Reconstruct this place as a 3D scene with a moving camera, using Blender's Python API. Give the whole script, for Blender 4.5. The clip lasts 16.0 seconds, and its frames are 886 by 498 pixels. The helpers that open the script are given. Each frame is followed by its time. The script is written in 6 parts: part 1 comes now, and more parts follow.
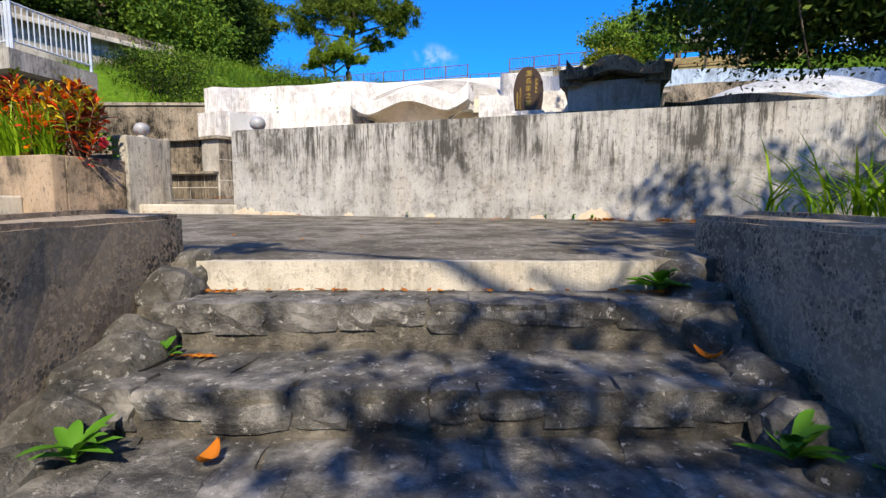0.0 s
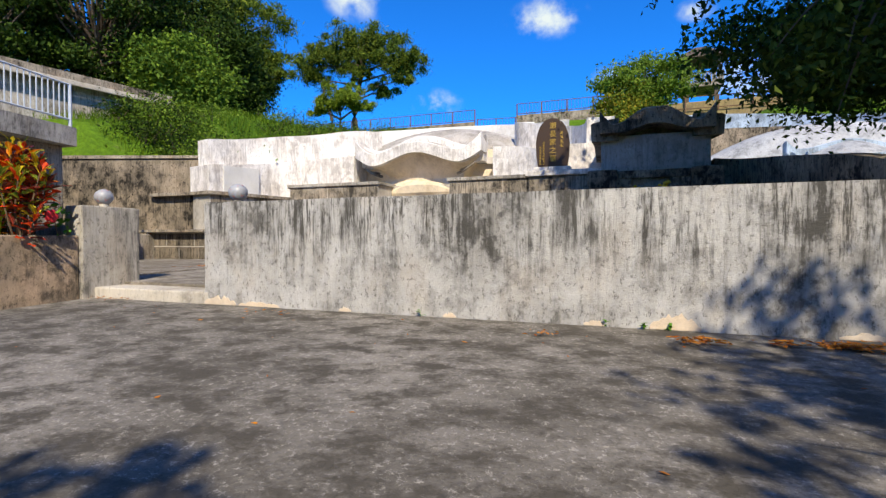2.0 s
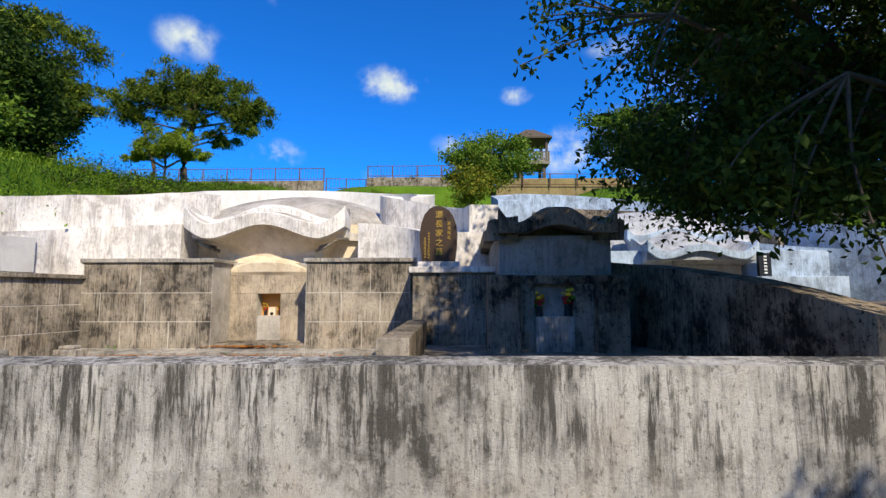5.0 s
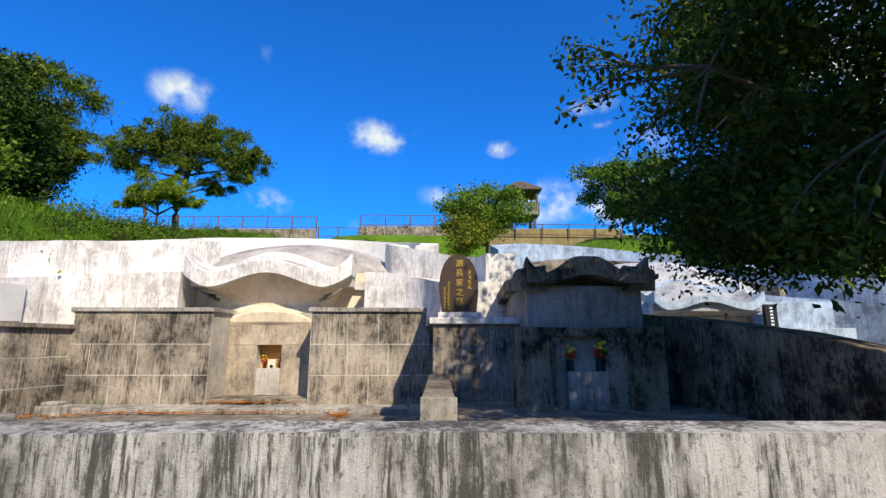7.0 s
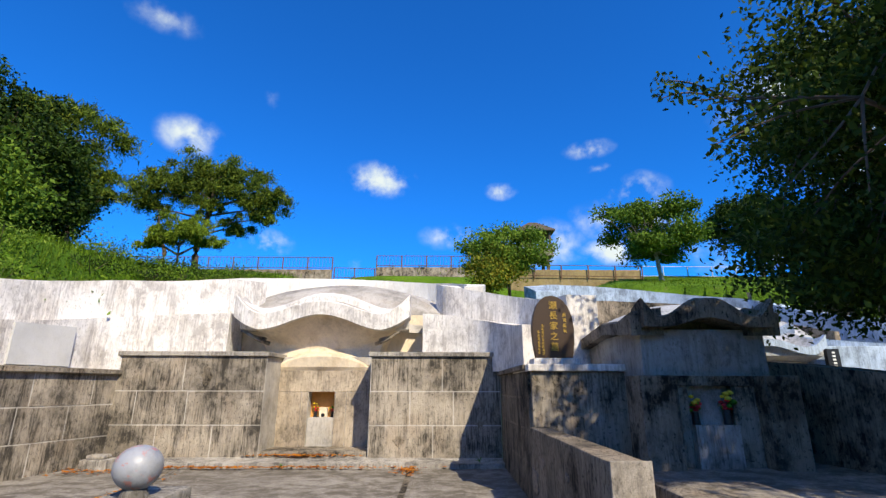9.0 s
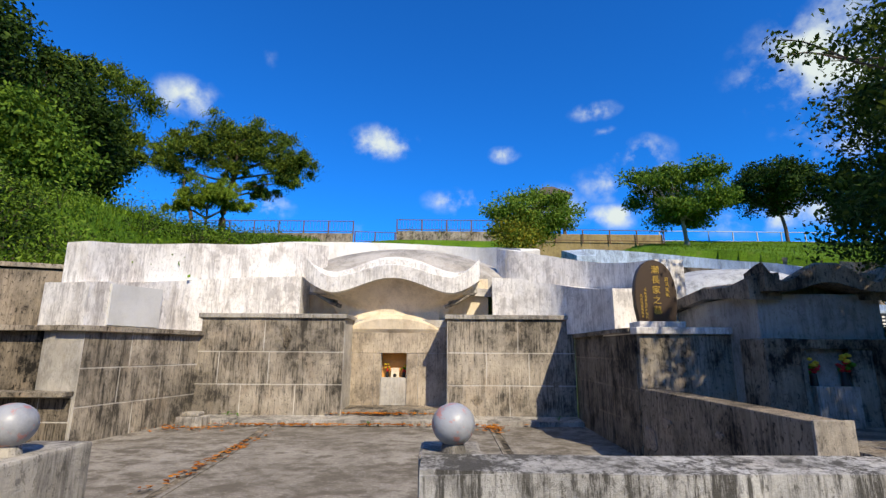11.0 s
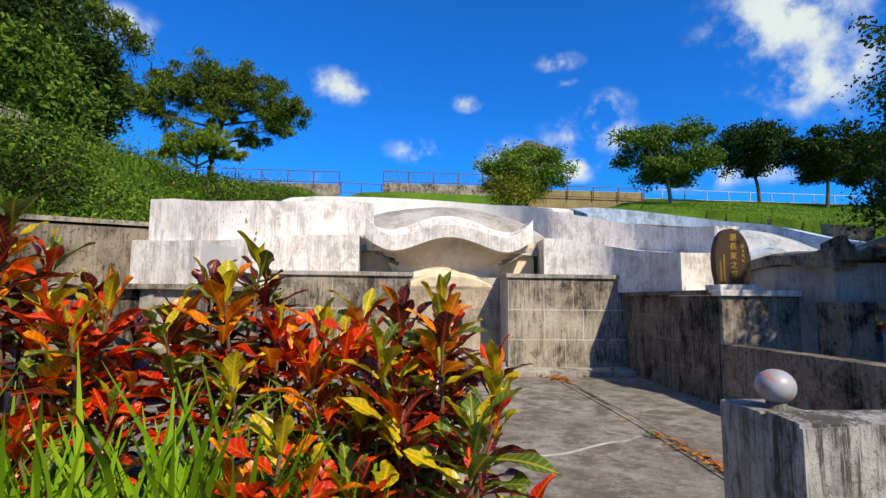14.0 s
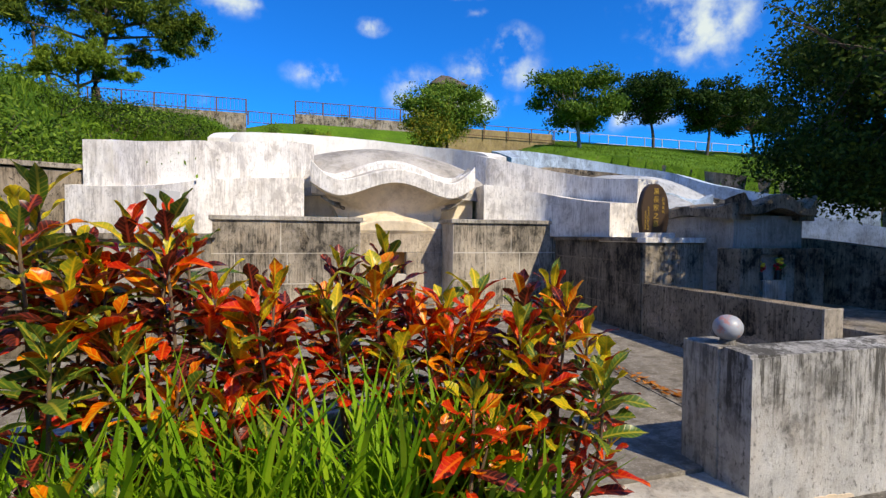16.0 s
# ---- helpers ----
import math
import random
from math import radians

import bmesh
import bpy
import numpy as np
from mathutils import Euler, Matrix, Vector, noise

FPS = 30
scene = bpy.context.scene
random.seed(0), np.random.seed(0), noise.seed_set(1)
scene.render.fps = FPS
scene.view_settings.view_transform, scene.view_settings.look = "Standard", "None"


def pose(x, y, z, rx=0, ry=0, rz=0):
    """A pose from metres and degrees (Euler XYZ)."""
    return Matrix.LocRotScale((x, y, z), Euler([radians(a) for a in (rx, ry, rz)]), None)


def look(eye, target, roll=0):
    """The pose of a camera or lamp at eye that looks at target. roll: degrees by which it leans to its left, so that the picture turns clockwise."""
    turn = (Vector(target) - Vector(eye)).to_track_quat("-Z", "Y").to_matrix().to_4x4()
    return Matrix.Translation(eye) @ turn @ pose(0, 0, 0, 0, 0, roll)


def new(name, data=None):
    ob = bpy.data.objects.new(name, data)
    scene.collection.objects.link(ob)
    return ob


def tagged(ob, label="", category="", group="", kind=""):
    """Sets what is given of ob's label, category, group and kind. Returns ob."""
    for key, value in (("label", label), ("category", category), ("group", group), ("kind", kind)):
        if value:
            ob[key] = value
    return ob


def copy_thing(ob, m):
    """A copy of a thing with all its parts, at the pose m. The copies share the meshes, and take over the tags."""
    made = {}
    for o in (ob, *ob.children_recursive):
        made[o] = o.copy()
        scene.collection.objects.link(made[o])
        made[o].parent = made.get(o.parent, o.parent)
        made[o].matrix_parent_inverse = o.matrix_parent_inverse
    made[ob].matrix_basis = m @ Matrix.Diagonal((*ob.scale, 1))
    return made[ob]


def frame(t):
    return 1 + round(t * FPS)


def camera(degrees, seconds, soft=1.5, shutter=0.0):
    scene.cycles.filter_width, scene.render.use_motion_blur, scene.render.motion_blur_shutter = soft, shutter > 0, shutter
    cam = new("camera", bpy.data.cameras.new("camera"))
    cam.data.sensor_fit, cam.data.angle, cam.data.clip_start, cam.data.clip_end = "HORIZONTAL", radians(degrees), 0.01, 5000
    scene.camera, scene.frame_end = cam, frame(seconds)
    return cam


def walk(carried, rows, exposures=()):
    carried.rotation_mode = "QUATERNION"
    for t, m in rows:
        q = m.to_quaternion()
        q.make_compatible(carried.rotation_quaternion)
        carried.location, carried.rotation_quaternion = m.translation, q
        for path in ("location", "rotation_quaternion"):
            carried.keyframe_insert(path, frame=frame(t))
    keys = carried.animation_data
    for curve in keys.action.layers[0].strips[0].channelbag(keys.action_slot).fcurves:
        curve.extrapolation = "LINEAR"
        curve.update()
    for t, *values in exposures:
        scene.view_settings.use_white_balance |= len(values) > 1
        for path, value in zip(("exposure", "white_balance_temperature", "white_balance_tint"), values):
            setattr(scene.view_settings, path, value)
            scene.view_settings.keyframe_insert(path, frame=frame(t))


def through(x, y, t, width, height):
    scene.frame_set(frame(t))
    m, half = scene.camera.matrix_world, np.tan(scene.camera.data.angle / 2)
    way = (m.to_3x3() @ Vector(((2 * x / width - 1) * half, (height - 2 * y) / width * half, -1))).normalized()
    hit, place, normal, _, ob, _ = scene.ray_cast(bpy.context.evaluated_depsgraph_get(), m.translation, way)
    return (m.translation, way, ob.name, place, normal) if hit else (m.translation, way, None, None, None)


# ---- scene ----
cam = camera(85.0, 16.0, 1.4)
METRES, EYE, TILT, LEAN, TURN = 11.5, 0.23, 0.0, 0.0, 19.0
ROWS = [
    (0.0, 0.0, 0.0, 0.0, 0.02, -5.75, -0.16),
    (0.5, -0.0053, 0.0348, 0.0151, 0.79, -5.09, -0.09),
    (1.0, -0.0055, 0.0681, 0.0277, 0.93, -2.22, 0.05),
    (1.5, -0.0122, 0.1013, 0.0351, 1.04, -0.67, 0.08),
    (2.0, -0.0156, 0.1319, 0.0509, 0.68, -1.1, 0.05),
    (2.5, -0.0182, 0.1665, 0.0645, -0.46, -1.21, 0.04),
    (3.0, -0.0256, 0.1981, 0.0749, -3.88, -2.1, 0.02),
    (3.5, -0.0278, 0.2275, 0.0891, -9.05, -1.76, -0.01),
    (4.0, -0.0328, 0.2572, 0.1083, -12.12, -0.79, 0.02),
    (4.5, -0.0473, 0.2807, 0.1244, -15.18, 3.81, 0.05),
    (5.0, -0.0534, 0.291, 0.1322, -17.82, 5.32, 0.09),
    (7.5, -0.115, 0.3525, 0.1375, -19.5, 13.1, -0.04),
    (8.0, -0.1401, 0.3765, 0.1416, -19.44, 14.82, -0.07),
    (8.5, -0.1742, 0.3933, 0.1427, -19.43, 15.8, -0.12),
    (9.0, -0.2081, 0.4132, 0.1422, -19.46, 16.05, -0.15),
    (11.5, -0.3822, 0.4727, 0.1406, -19.21, 11.3, -0.4),
    (12.0, -0.4193, 0.4816, 0.1388, -19.34, 11.8, -0.43),
    (12.5, -0.4588, 0.4893, 0.1381, -19.42, 11.22, -0.44),
    (13.0, -0.5003, 0.4892, 0.1393, -20.06, 10.1, -0.54),
    (13.5, -0.5345, 0.5002, 0.1448, -21.49, 9.34, -0.54),
    (14.0, -0.5586, 0.5066, 0.1548, -24.01, 5.98, -0.56),
    (14.5, -0.5834, 0.505, 0.1684, -27.85, 1.0, -0.51),
    (15.0, -0.6073, 0.5109, 0.1687, -31.07, -1.03, -0.48),
    (15.5, -0.633, 0.5153, 0.1721, -33.33, -1.73, -0.48),
    (16.0, -0.6553, 0.5155, 0.1761, -35.06, -1.7, -0.44),
]
walk(cam, [(t, pose(0, 0, EYE, TILT, LEAN, TURN) @ pose(METRES * x, METRES * y, METRES * z, 90 + pitch, roll, yaw)) for t, x, y, z, yaw, pitch, roll in ROWS],
     [(0.0, 0.5, 7800, 8), (2.0, 0.28, 7800, 8), (4.0, 0.1, 7800, 8), (5.2, 0.15, 7800, 8), (8.0, 0.30, 7800, 8), (12.0, 0.10, 7800, 8), (16.0, 0.15, 7800, 8)])

# ---- world and sun ----
SUN_TO = Vector((1.0, -2.0, 2.05)).normalized()
sun = new("sun", bpy.data.lights.new("sun", "SUN"))
sun.data.energy, sun.data.angle, sun.data.color = 5.0, radians(0.6), (1.0, 0.95, 0.86)
sun.matrix_world = look(SUN_TO * 50, (0, 0, 0))

world = bpy.data.worlds.new("world")
scene.world = world
world.use_nodes = True
wn, wl = world.node_tree.nodes, world.node_tree.links
wn.clear()
sky = wn.new("ShaderNodeTexSky")
sky.sky_type, sky.sun_disc = "NISHITA", False
sky.sun_elevation = math.asin(SUN_TO.z)
sky.sun_rotation = math.atan2(SUN_TO.x, SUN_TO.y)
sky.air_density, sky.dust_density, sky.ozone_density = 1.0, 0.0, 4.0
vivid = wn.new("ShaderNodeHueSaturation")
vivid.inputs["Saturation"].default_value, vivid.inputs["Value"].default_value = 1.35, 1.0
tint = wn.new("ShaderNodeMix")
tint.data_type, tint.blend_type = "RGBA", "MULTIPLY"
tint.inputs["Factor"].default_value = 1.0
tint.inputs[7].default_value = (0.20, 1.12, 2.55, 1)
wl.new(sky.outputs[0], tint.inputs[6])
wl.new(tint.outputs[2], vivid.inputs["Color"])
coord = wn.new("ShaderNodeTexCoord")
puff = wn.new("ShaderNodeTexNoise")
puff.inputs["Scale"].default_value, puff.inputs["Detail"].default_value, puff.inputs["Roughness"].default_value = 13.0, 7.0, 0.56
wl.new(coord.outputs["Generated"], puff.inputs["Vector"])


def wmath(op, a, b=None, c=None):
    n = wn.new("ShaderNodeMath")
    n.operation = op
    for k, v in enumerate((a, b, c)):
        if v is None:
            continue
        if isinstance(v, (int, float)):
            n.inputs[k].default_value = v
        else:
            wl.new(v, n.inputs[k])
    return n.outputs[0]


# the clouds: heading (degrees to the right of +y), height (degrees), half width and half height (degrees), density
CLOUDS = [(-7.7, 23.9, 3.1, 1.6, 1), (7.7, 22.7, 1.5, 0.8, 0.9), (18.8, 26.5, 2.0, 0.9, 0.85), (-29.8, 25.8, 2.4, 1.6, 0.9), (1.7, 17.5, 2.9, 1.3, 0.8), (22.1, 18.8, 4.3, 2.1, 0.85), (23.8, 21.3, 2.4, 1.5, 0.9), (-20.6, 15.7, 2.4, 1.2, 0.9),
          (41.9, 26.6, 5.9, 3.8, 1), (43.6, 20.6, 4.8, 3.2, 0.9), (-21.7, 31.3, 0.8, 1.2, 0.35), (19.7, 24.3, 1.4, 0.5, 0.6), (20.6, 14.9, 3.8, 1.2, 0.8), (35.7, 13.4, 7.0, 1.6, 0.8), (-34.5, 36.1, 2.9, 1.2, 0.45), (13.0, 16.4, 3.2, 2.1, 0.9), (-9.4, 13.9, 2.1, 0.8, 0.6)]
cover = None
for az, el, hw, hh, dens in CLOUDS:
    a, e = radians(az), radians(el)
    d = Vector((math.sin(a) * math.cos(e), math.cos(a) * math.cos(e), math.sin(e)))
    r = Vector((math.cos(a), -math.sin(a), 0))
    u = r.cross(d)
    parts_ = []
    for axis, half in ((r, hw), (u, hh)):
        dot = wn.new("ShaderNodeVectorMath")
        dot.operation = "DOT_PRODUCT"
        wl.new(coord.outputs["Generated"], dot.inputs[0])
        dot.inputs[1].default_value = axis
        parts_.append(wmath("POWER", wmath("ABSOLUTE", wmath("DIVIDE", dot.outputs["Value"], math.tan(radians(half * 1.25)))), 2.0))
    front = wn.new("ShaderNodeVectorMath")
    front.operation = "DOT_PRODUCT"
    wl.new(coord.outputs["Generated"], front.inputs[0])
    front.inputs[1].default_value = d
    blob = wmath("MAXIMUM", wmath("SUBTRACT", 1.4, wmath("SQRT", wmath("ADD", *parts_))), 0.0)
    blob = wmath("MULTIPLY", wmath("MULTIPLY", blob, wmath("GREATER_THAN", front.outputs["Value"], 0.5)), dens)
    cover = blob if cover is None else wmath("MAXIMUM", cover, blob)
# unseen broken cumulus added towards the sun, to whiten the light in the shade
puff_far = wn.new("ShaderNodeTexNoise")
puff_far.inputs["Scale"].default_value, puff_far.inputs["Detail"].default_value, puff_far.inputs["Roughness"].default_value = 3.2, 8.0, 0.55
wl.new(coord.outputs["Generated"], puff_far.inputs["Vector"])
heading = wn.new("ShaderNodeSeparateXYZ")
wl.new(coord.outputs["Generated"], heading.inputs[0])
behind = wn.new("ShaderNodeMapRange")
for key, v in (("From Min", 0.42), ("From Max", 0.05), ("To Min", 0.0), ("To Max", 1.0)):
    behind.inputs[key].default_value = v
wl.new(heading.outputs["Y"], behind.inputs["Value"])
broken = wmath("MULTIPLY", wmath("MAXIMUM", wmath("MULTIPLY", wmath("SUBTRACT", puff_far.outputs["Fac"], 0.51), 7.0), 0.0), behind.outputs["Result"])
ero = wmath("MULTIPLY", wmath("SUBTRACT", puff.outputs["Fac"], 0.36), 3.2)
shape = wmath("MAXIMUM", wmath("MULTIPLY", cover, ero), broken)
soft_edge = wn.new("ShaderNodeMapRange")
soft_edge.interpolation_type = "SMOOTHSTEP"
soft_edge.inputs["From Min"].default_value, soft_edge.inputs["From Max"].default_value = 0.08, 0.85
wl.new(shape, soft_edge.inputs["Value"])
cloudmix = wn.new("ShaderNodeMix")
cloudmix.data_type = "RGBA"
wl.new(soft_edge.outputs["Result"], cloudmix.inputs["Factor"])
wl.new(vivid.outputs[0], cloudmix.inputs[6])
cloudmix.inputs[7].default_value = (7.6, 9.2, 10.6, 1)
back = wn.new("ShaderNodeBackground")
back.inputs["Strength"].default_value = 0.085
wl.new(cloudmix.outputs[2], back.inputs["Color"])
wl.new(back.outputs[0], wn.new("ShaderNodeOutputWorld").inputs[0])

# ---- materials ----
class Nodes:
    """A small helper to write node materials."""

    def __init__(self, name, rough=0.85, spec=0.3):
        self.mat = bpy.data.materials.new(name)
        self.mat.use_nodes = True
        self.n, self.l = self.mat.node_tree.nodes, self.mat.node_tree.links
        self.bsdf = self.n["Principled BSDF"]
        self.bsdf.inputs["Roughness"].default_value = rough
        self.bsdf.inputs["Specular IOR Level"].default_value = spec
        self.tc = self.n.new("ShaderNodeTexCoord")
        self.geo = self.n.new("ShaderNodeNewGeometry")

    def put(self, value, socket):
        if isinstance(value, bpy.types.NodeSocket):
            self.l.new(value, socket)
        else:
            socket.default_value = value

    def space(self, scale=(1, 1, 1), world=True):
        m = self.n.new("ShaderNodeMapping")
        m.inputs["Scale"].default_value = scale
        self.l.new(self.geo.outputs["Position"] if world else self.tc.outputs["Object"], m.inputs["Vector"])
        return m.outputs[0]

    def noise(self, vec, scale=1.0, detail=6.0, rough=0.6, lo=0.0, hi=1.0):
        t = self.n.new("ShaderNodeTexNoise")
        t.inputs["Scale"].default_value, t.inputs["Detail"].default_value, t.inputs["Roughness"].default_value = scale, detail, rough
        self.l.new(vec, t.inputs["Vector"])
        return self.ramp(t.outputs["Fac"], lo, hi)

    def ramp(self, value, lo, hi, a=0.0, b=1.0):
        r = self.n.new("ShaderNodeMapRange")
        r.interpolation_type = "SMOOTHSTEP"
        for key, v in (("From Min", lo), ("From Max", hi), ("To Min", a), ("To Max", b)):
            r.inputs[key].default_value = v
        self.put(value, r.inputs["Value"])
        return r.outputs["Result"]

    def cells(self, vec, scale, feature="DISTANCE_TO_EDGE"):
        t = self.n.new("ShaderNodeTexVoronoi")
        t.feature = feature
        t.inputs["Scale"].default_value = scale
        self.l.new(vec, t.inputs["Vector"])
        return t.outputs["Distance"]

    def math(self, op, a, b=0.0):
        m = self.n.new("ShaderNodeMath")
        m.operation, m.use_clamp = op, op == "ADD"
        self.put(a, m.inputs[0])
        self.put(b, m.inputs[1])
        return m.outputs[0]

    def mix(self, fac, a, b):
        m = self.n.new("ShaderNodeMix")
        m.data_type = "RGBA"
        self.put(fac, m.inputs["Factor"])
        self.put(a if isinstance(a, bpy.types.NodeSocket) else (*a, 1), m.inputs[6])
        self.put(b if isinstance(b, bpy.types.NodeSocket) else (*b, 1), m.inputs[7])
        return m.outputs[2]

    def axis(self, vec, k):
        s = self.n.new("ShaderNodeSeparateXYZ")
        self.l.new(vec, s.inputs[0])
        return s.outputs[k]

    def island(self):
        return self.geo.outputs["Random Per Island"]

    def each(self):
        return self.n.new("ShaderNodeObjectInfo").outputs["Random"]

    def bump(self, height, strength=0.3, dist=0.02):
        b = self.n.new("ShaderNodeBump")
        b.inputs["Strength"].default_value, b.inputs["Distance"].default_value = strength, dist
        self.put(height, b.inputs["Height"])
        self.l.new(b.outputs[0], self.bsdf.inputs["Normal"])

    def done(self, color, rough=None):
        self.put(color if isinstance(color, bpy.types.NodeSocket) else (*color, 1), self.bsdf.inputs["Base Color"])
        if rough is not None:
            self.put(rough, self.bsdf.inputs["Roughness"])
        return self.mat


def weathered(name, pale, grey, black, amount, streak=0.5, warm=0.3, top=None, warmth=(0.42, 0.33, 0.24), pieces=False):
    """Limewash or concrete with rain streaks, algae and bare patches. amount 0 to 1: how much is black; top: (z high, z low), where runs thin out."""
    k = Nodes(name, 0.9, 0.2)
    runs = k.noise(k.space((5.5, 5.5, 0.5)), 1.0, 8, 0.74, 0.44, 0.62)
    fine_runs = k.noise(k.space((24, 24, 2.0)), 1.0, 7, 0.78, 0.45, 0.63)
    where = k.noise(k.space((1, 1, 0.6)), 1.7, 5, 0.6, 0.36, 0.62)
    runs = k.math("MULTIPLY", runs, k.math("ADD", where, 0.15))
    fine_runs = k.math("MULTIPLY", fine_runs, k.math("ADD", where, 0.3))
    patch = k.noise(k.space((1, 1, 1)), 0.9, 8, 0.65, 0.36, 0.66)
    grime = k.noise(k.space((1, 1, 0.75)), 3.4, 12, 0.78, 0.46, 0.58)
    grain = k.noise(k.space((1, 1, 1)), 70, 4, 0.7, 0.3, 0.7)
    speck = k.noise(k.space((1, 1, 0.6)), 20, 8, 0.8, 0.54, 0.61)
    base = k.mix(patch, pale, grey)
    base = k.mix(k.math("MULTIPLY", k.noise(k.space((1, 1, 0.5)), 2.1, 6, 0.6, 0.5, 0.66), warm), base, warmth)
    streaks = k.math("MULTIPLY", k.math("ADD", k.math("MULTIPLY", runs, 0.6), k.math("MULTIPLY", fine_runs, 0.85)), streak)
    if top:
        z = k.axis(k.space(), 2)
        streaks = k.math("MULTIPLY", streaks, k.ramp(z, top[1], top[0], 0.18, 1.5))
    dirt = k.math("MULTIPLY", k.math("ADD", streaks, k.math("MULTIPLY", k.math("MULTIPLY", grime, patch), 0.8)), amount)
    color = k.mix(dirt, base, black)
    color = k.mix(k.math("MULTIPLY", speck, min(1.0, amount * 0.75)), color, black)
    color = k.mix(k.math("MULTIPLY", grain, 0.16), color, tuple(c * 0.45 for c in grey))
    if pieces:
        color = k.mix(k.math("MULTIPLY", k.each(), 0.5), color, k.mix(0.5, color, black))
    k.bump(k.math("ADD", k.math("MULTIPLY", grain, 0.4), k.math("MULTIPLY", grime, 0.6)), 0.5, 0.012)
    return k.done(color)


M = {}
M["front"] = weathered("streaked_concrete", (0.54, 0.53, 0.515), (0.345, 0.335, 0.32), (0.05, 0.047, 0.042), 0.95, 1.0, 0.22, (1.3, 0.3))
M["white"] = weathered("old_limewash", (0.9, 0.88, 0.85), (0.82, 0.78, 0.74), (0.12, 0.1, 0.095), 0.55, 0.85, 0.25)
M["cleanwhite"] = weathered("fresh_limewash", (0.86, 0.85, 0.81), (0.74, 0.71, 0.66), (0.2, 0.18, 0.16), 0.22, 0.7, 0.18)
M["block"] = weathered("weathered_block", (0.52, 0.45, 0.36), (0.25, 0.215, 0.17), (0.045, 0.04, 0.033), 1.0, 0.85, 0.5, pieces=True)
# darker copy of the block; on the east side wall it carries the shade
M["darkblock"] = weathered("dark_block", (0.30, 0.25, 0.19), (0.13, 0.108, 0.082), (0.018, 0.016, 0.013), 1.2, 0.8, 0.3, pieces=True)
M["joint"] = weathered("lime_joint", (0.62, 0.58, 0.52), (0.42, 0.39, 0.34), (0.12, 0.11, 0.1), 0.5)
# black stains, plus tree shade put into these two browner, darker base colours
M["dark"] = weathered("blackened_shaded_concrete", (0.34, 0.28, 0.21), (0.13, 0.108, 0.08), (0.013, 0.0115, 0.0095), 1.3, 0.45, 0.45)
M["mid"] = weathered("grey_concrete", (0.42, 0.37, 0.30), (0.25, 0.21, 0.16), (0.024, 0.021, 0.017), 1.15, 0.55, 0.45, warmth=(0.42, 0.30, 0.2))
M["post"] = weathered("gate_concrete", (0.52, 0.485, 0.43), (0.33, 0.305, 0.27), (0.045, 0.042, 0.038), 0.75, 0.8, 0.35)
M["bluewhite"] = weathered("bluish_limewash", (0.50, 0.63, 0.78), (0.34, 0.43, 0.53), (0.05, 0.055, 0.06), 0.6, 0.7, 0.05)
# block lightened and warmed: sun on the facade put into the colour
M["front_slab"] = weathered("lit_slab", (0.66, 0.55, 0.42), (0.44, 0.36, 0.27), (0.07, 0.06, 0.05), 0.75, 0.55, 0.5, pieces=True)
M["patch"] = weathered("bare_plaster", (0.72, 0.58, 0.43), (0.66, 0.56, 0.45), (0.3, 0.24, 0.18), 0.2)
M["render"] = weathered("peeling_render", (0.5, 0.37, 0.26), (0.24, 0.19, 0.14), (0.032, 0.028, 0.023), 1.0, 0.35, 0.8, warmth=(0.56, 0.40, 0.28))
# stained plaster, its base lightened and warmed for light bounced off the ledge
M["cove"] = weathered("smoked_plaster", (0.86, 0.73, 0.55), (0.74, 0.62, 0.46), (0.14, 0.11, 0.085), 0.28, 0.4, 0.5, warmth=(0.55, 0.40, 0.25))
M["kerb"] = weathered("pale_kerb", (0.64, 0.59, 0.51), (0.44, 0.40, 0.34), (0.09, 0.08, 0.065), 0.55, 0.4, 0.4)
M["tomb_grey"] = weathered("grey_tomb_plaster", (0.46, 0.44, 0.41), (0.30, 0.285, 0.26), (0.04, 0.037, 0.033), 0.6, 0.5, 0.2)
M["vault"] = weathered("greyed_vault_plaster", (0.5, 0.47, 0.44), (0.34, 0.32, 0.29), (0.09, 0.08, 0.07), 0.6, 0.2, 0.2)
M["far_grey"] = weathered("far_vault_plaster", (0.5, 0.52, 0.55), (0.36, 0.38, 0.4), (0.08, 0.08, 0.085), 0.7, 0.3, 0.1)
M["olive"] = weathered("olive_wall", (0.34, 0.27, 0.13), (0.26, 0.2, 0.1), (0.08, 0.06, 0.04), 0.5, 0.5, 0.3)
M["plaster"] = weathered("smooth_plaster", (0.66, 0.66, 0.65), (0.58, 0.58, 0.57), (0.35, 0.34, 0.33), 0.15, 0.4, 0.05)


def paving(name, pale, dark):
    k = Nodes(name, 0.92, 0.15)
    big = k.noise(k.space(), 0.55, 6, 0.62, 0.36, 0.66)
    mid = k.noise(k.space((1, 1.25, 1)), 2.6, 9, 0.76, 0.4, 0.6)
    fine = k.noise(k.space(), 60, 4, 0.7, 0.5, 0.68)
    lichen = k.noise(k.space(), 26, 9, 0.82, 0.535, 0.6)
    color = k.mix(k.math("MULTIPLY", big, mid), dark, pale)
    color = k.mix(k.math("MULTIPLY", mid, 0.35), color, pale)
    color = k.mix(k.math("MULTIPLY", k.math("MULTIPLY", lichen, mid), 0.9), color, (0.42, 0.39, 0.35))
    color = k.mix(k.math("MULTIPLY", fine, 0.35), color, tuple(c * 0.5 for c in dark))
    k.bump(k.math("ADD", k.math("MULTIPLY", fine, 0.6), k.math("MULTIPLY", lichen, 0.4)), 0.5, 0.008)
    return k.done(color)


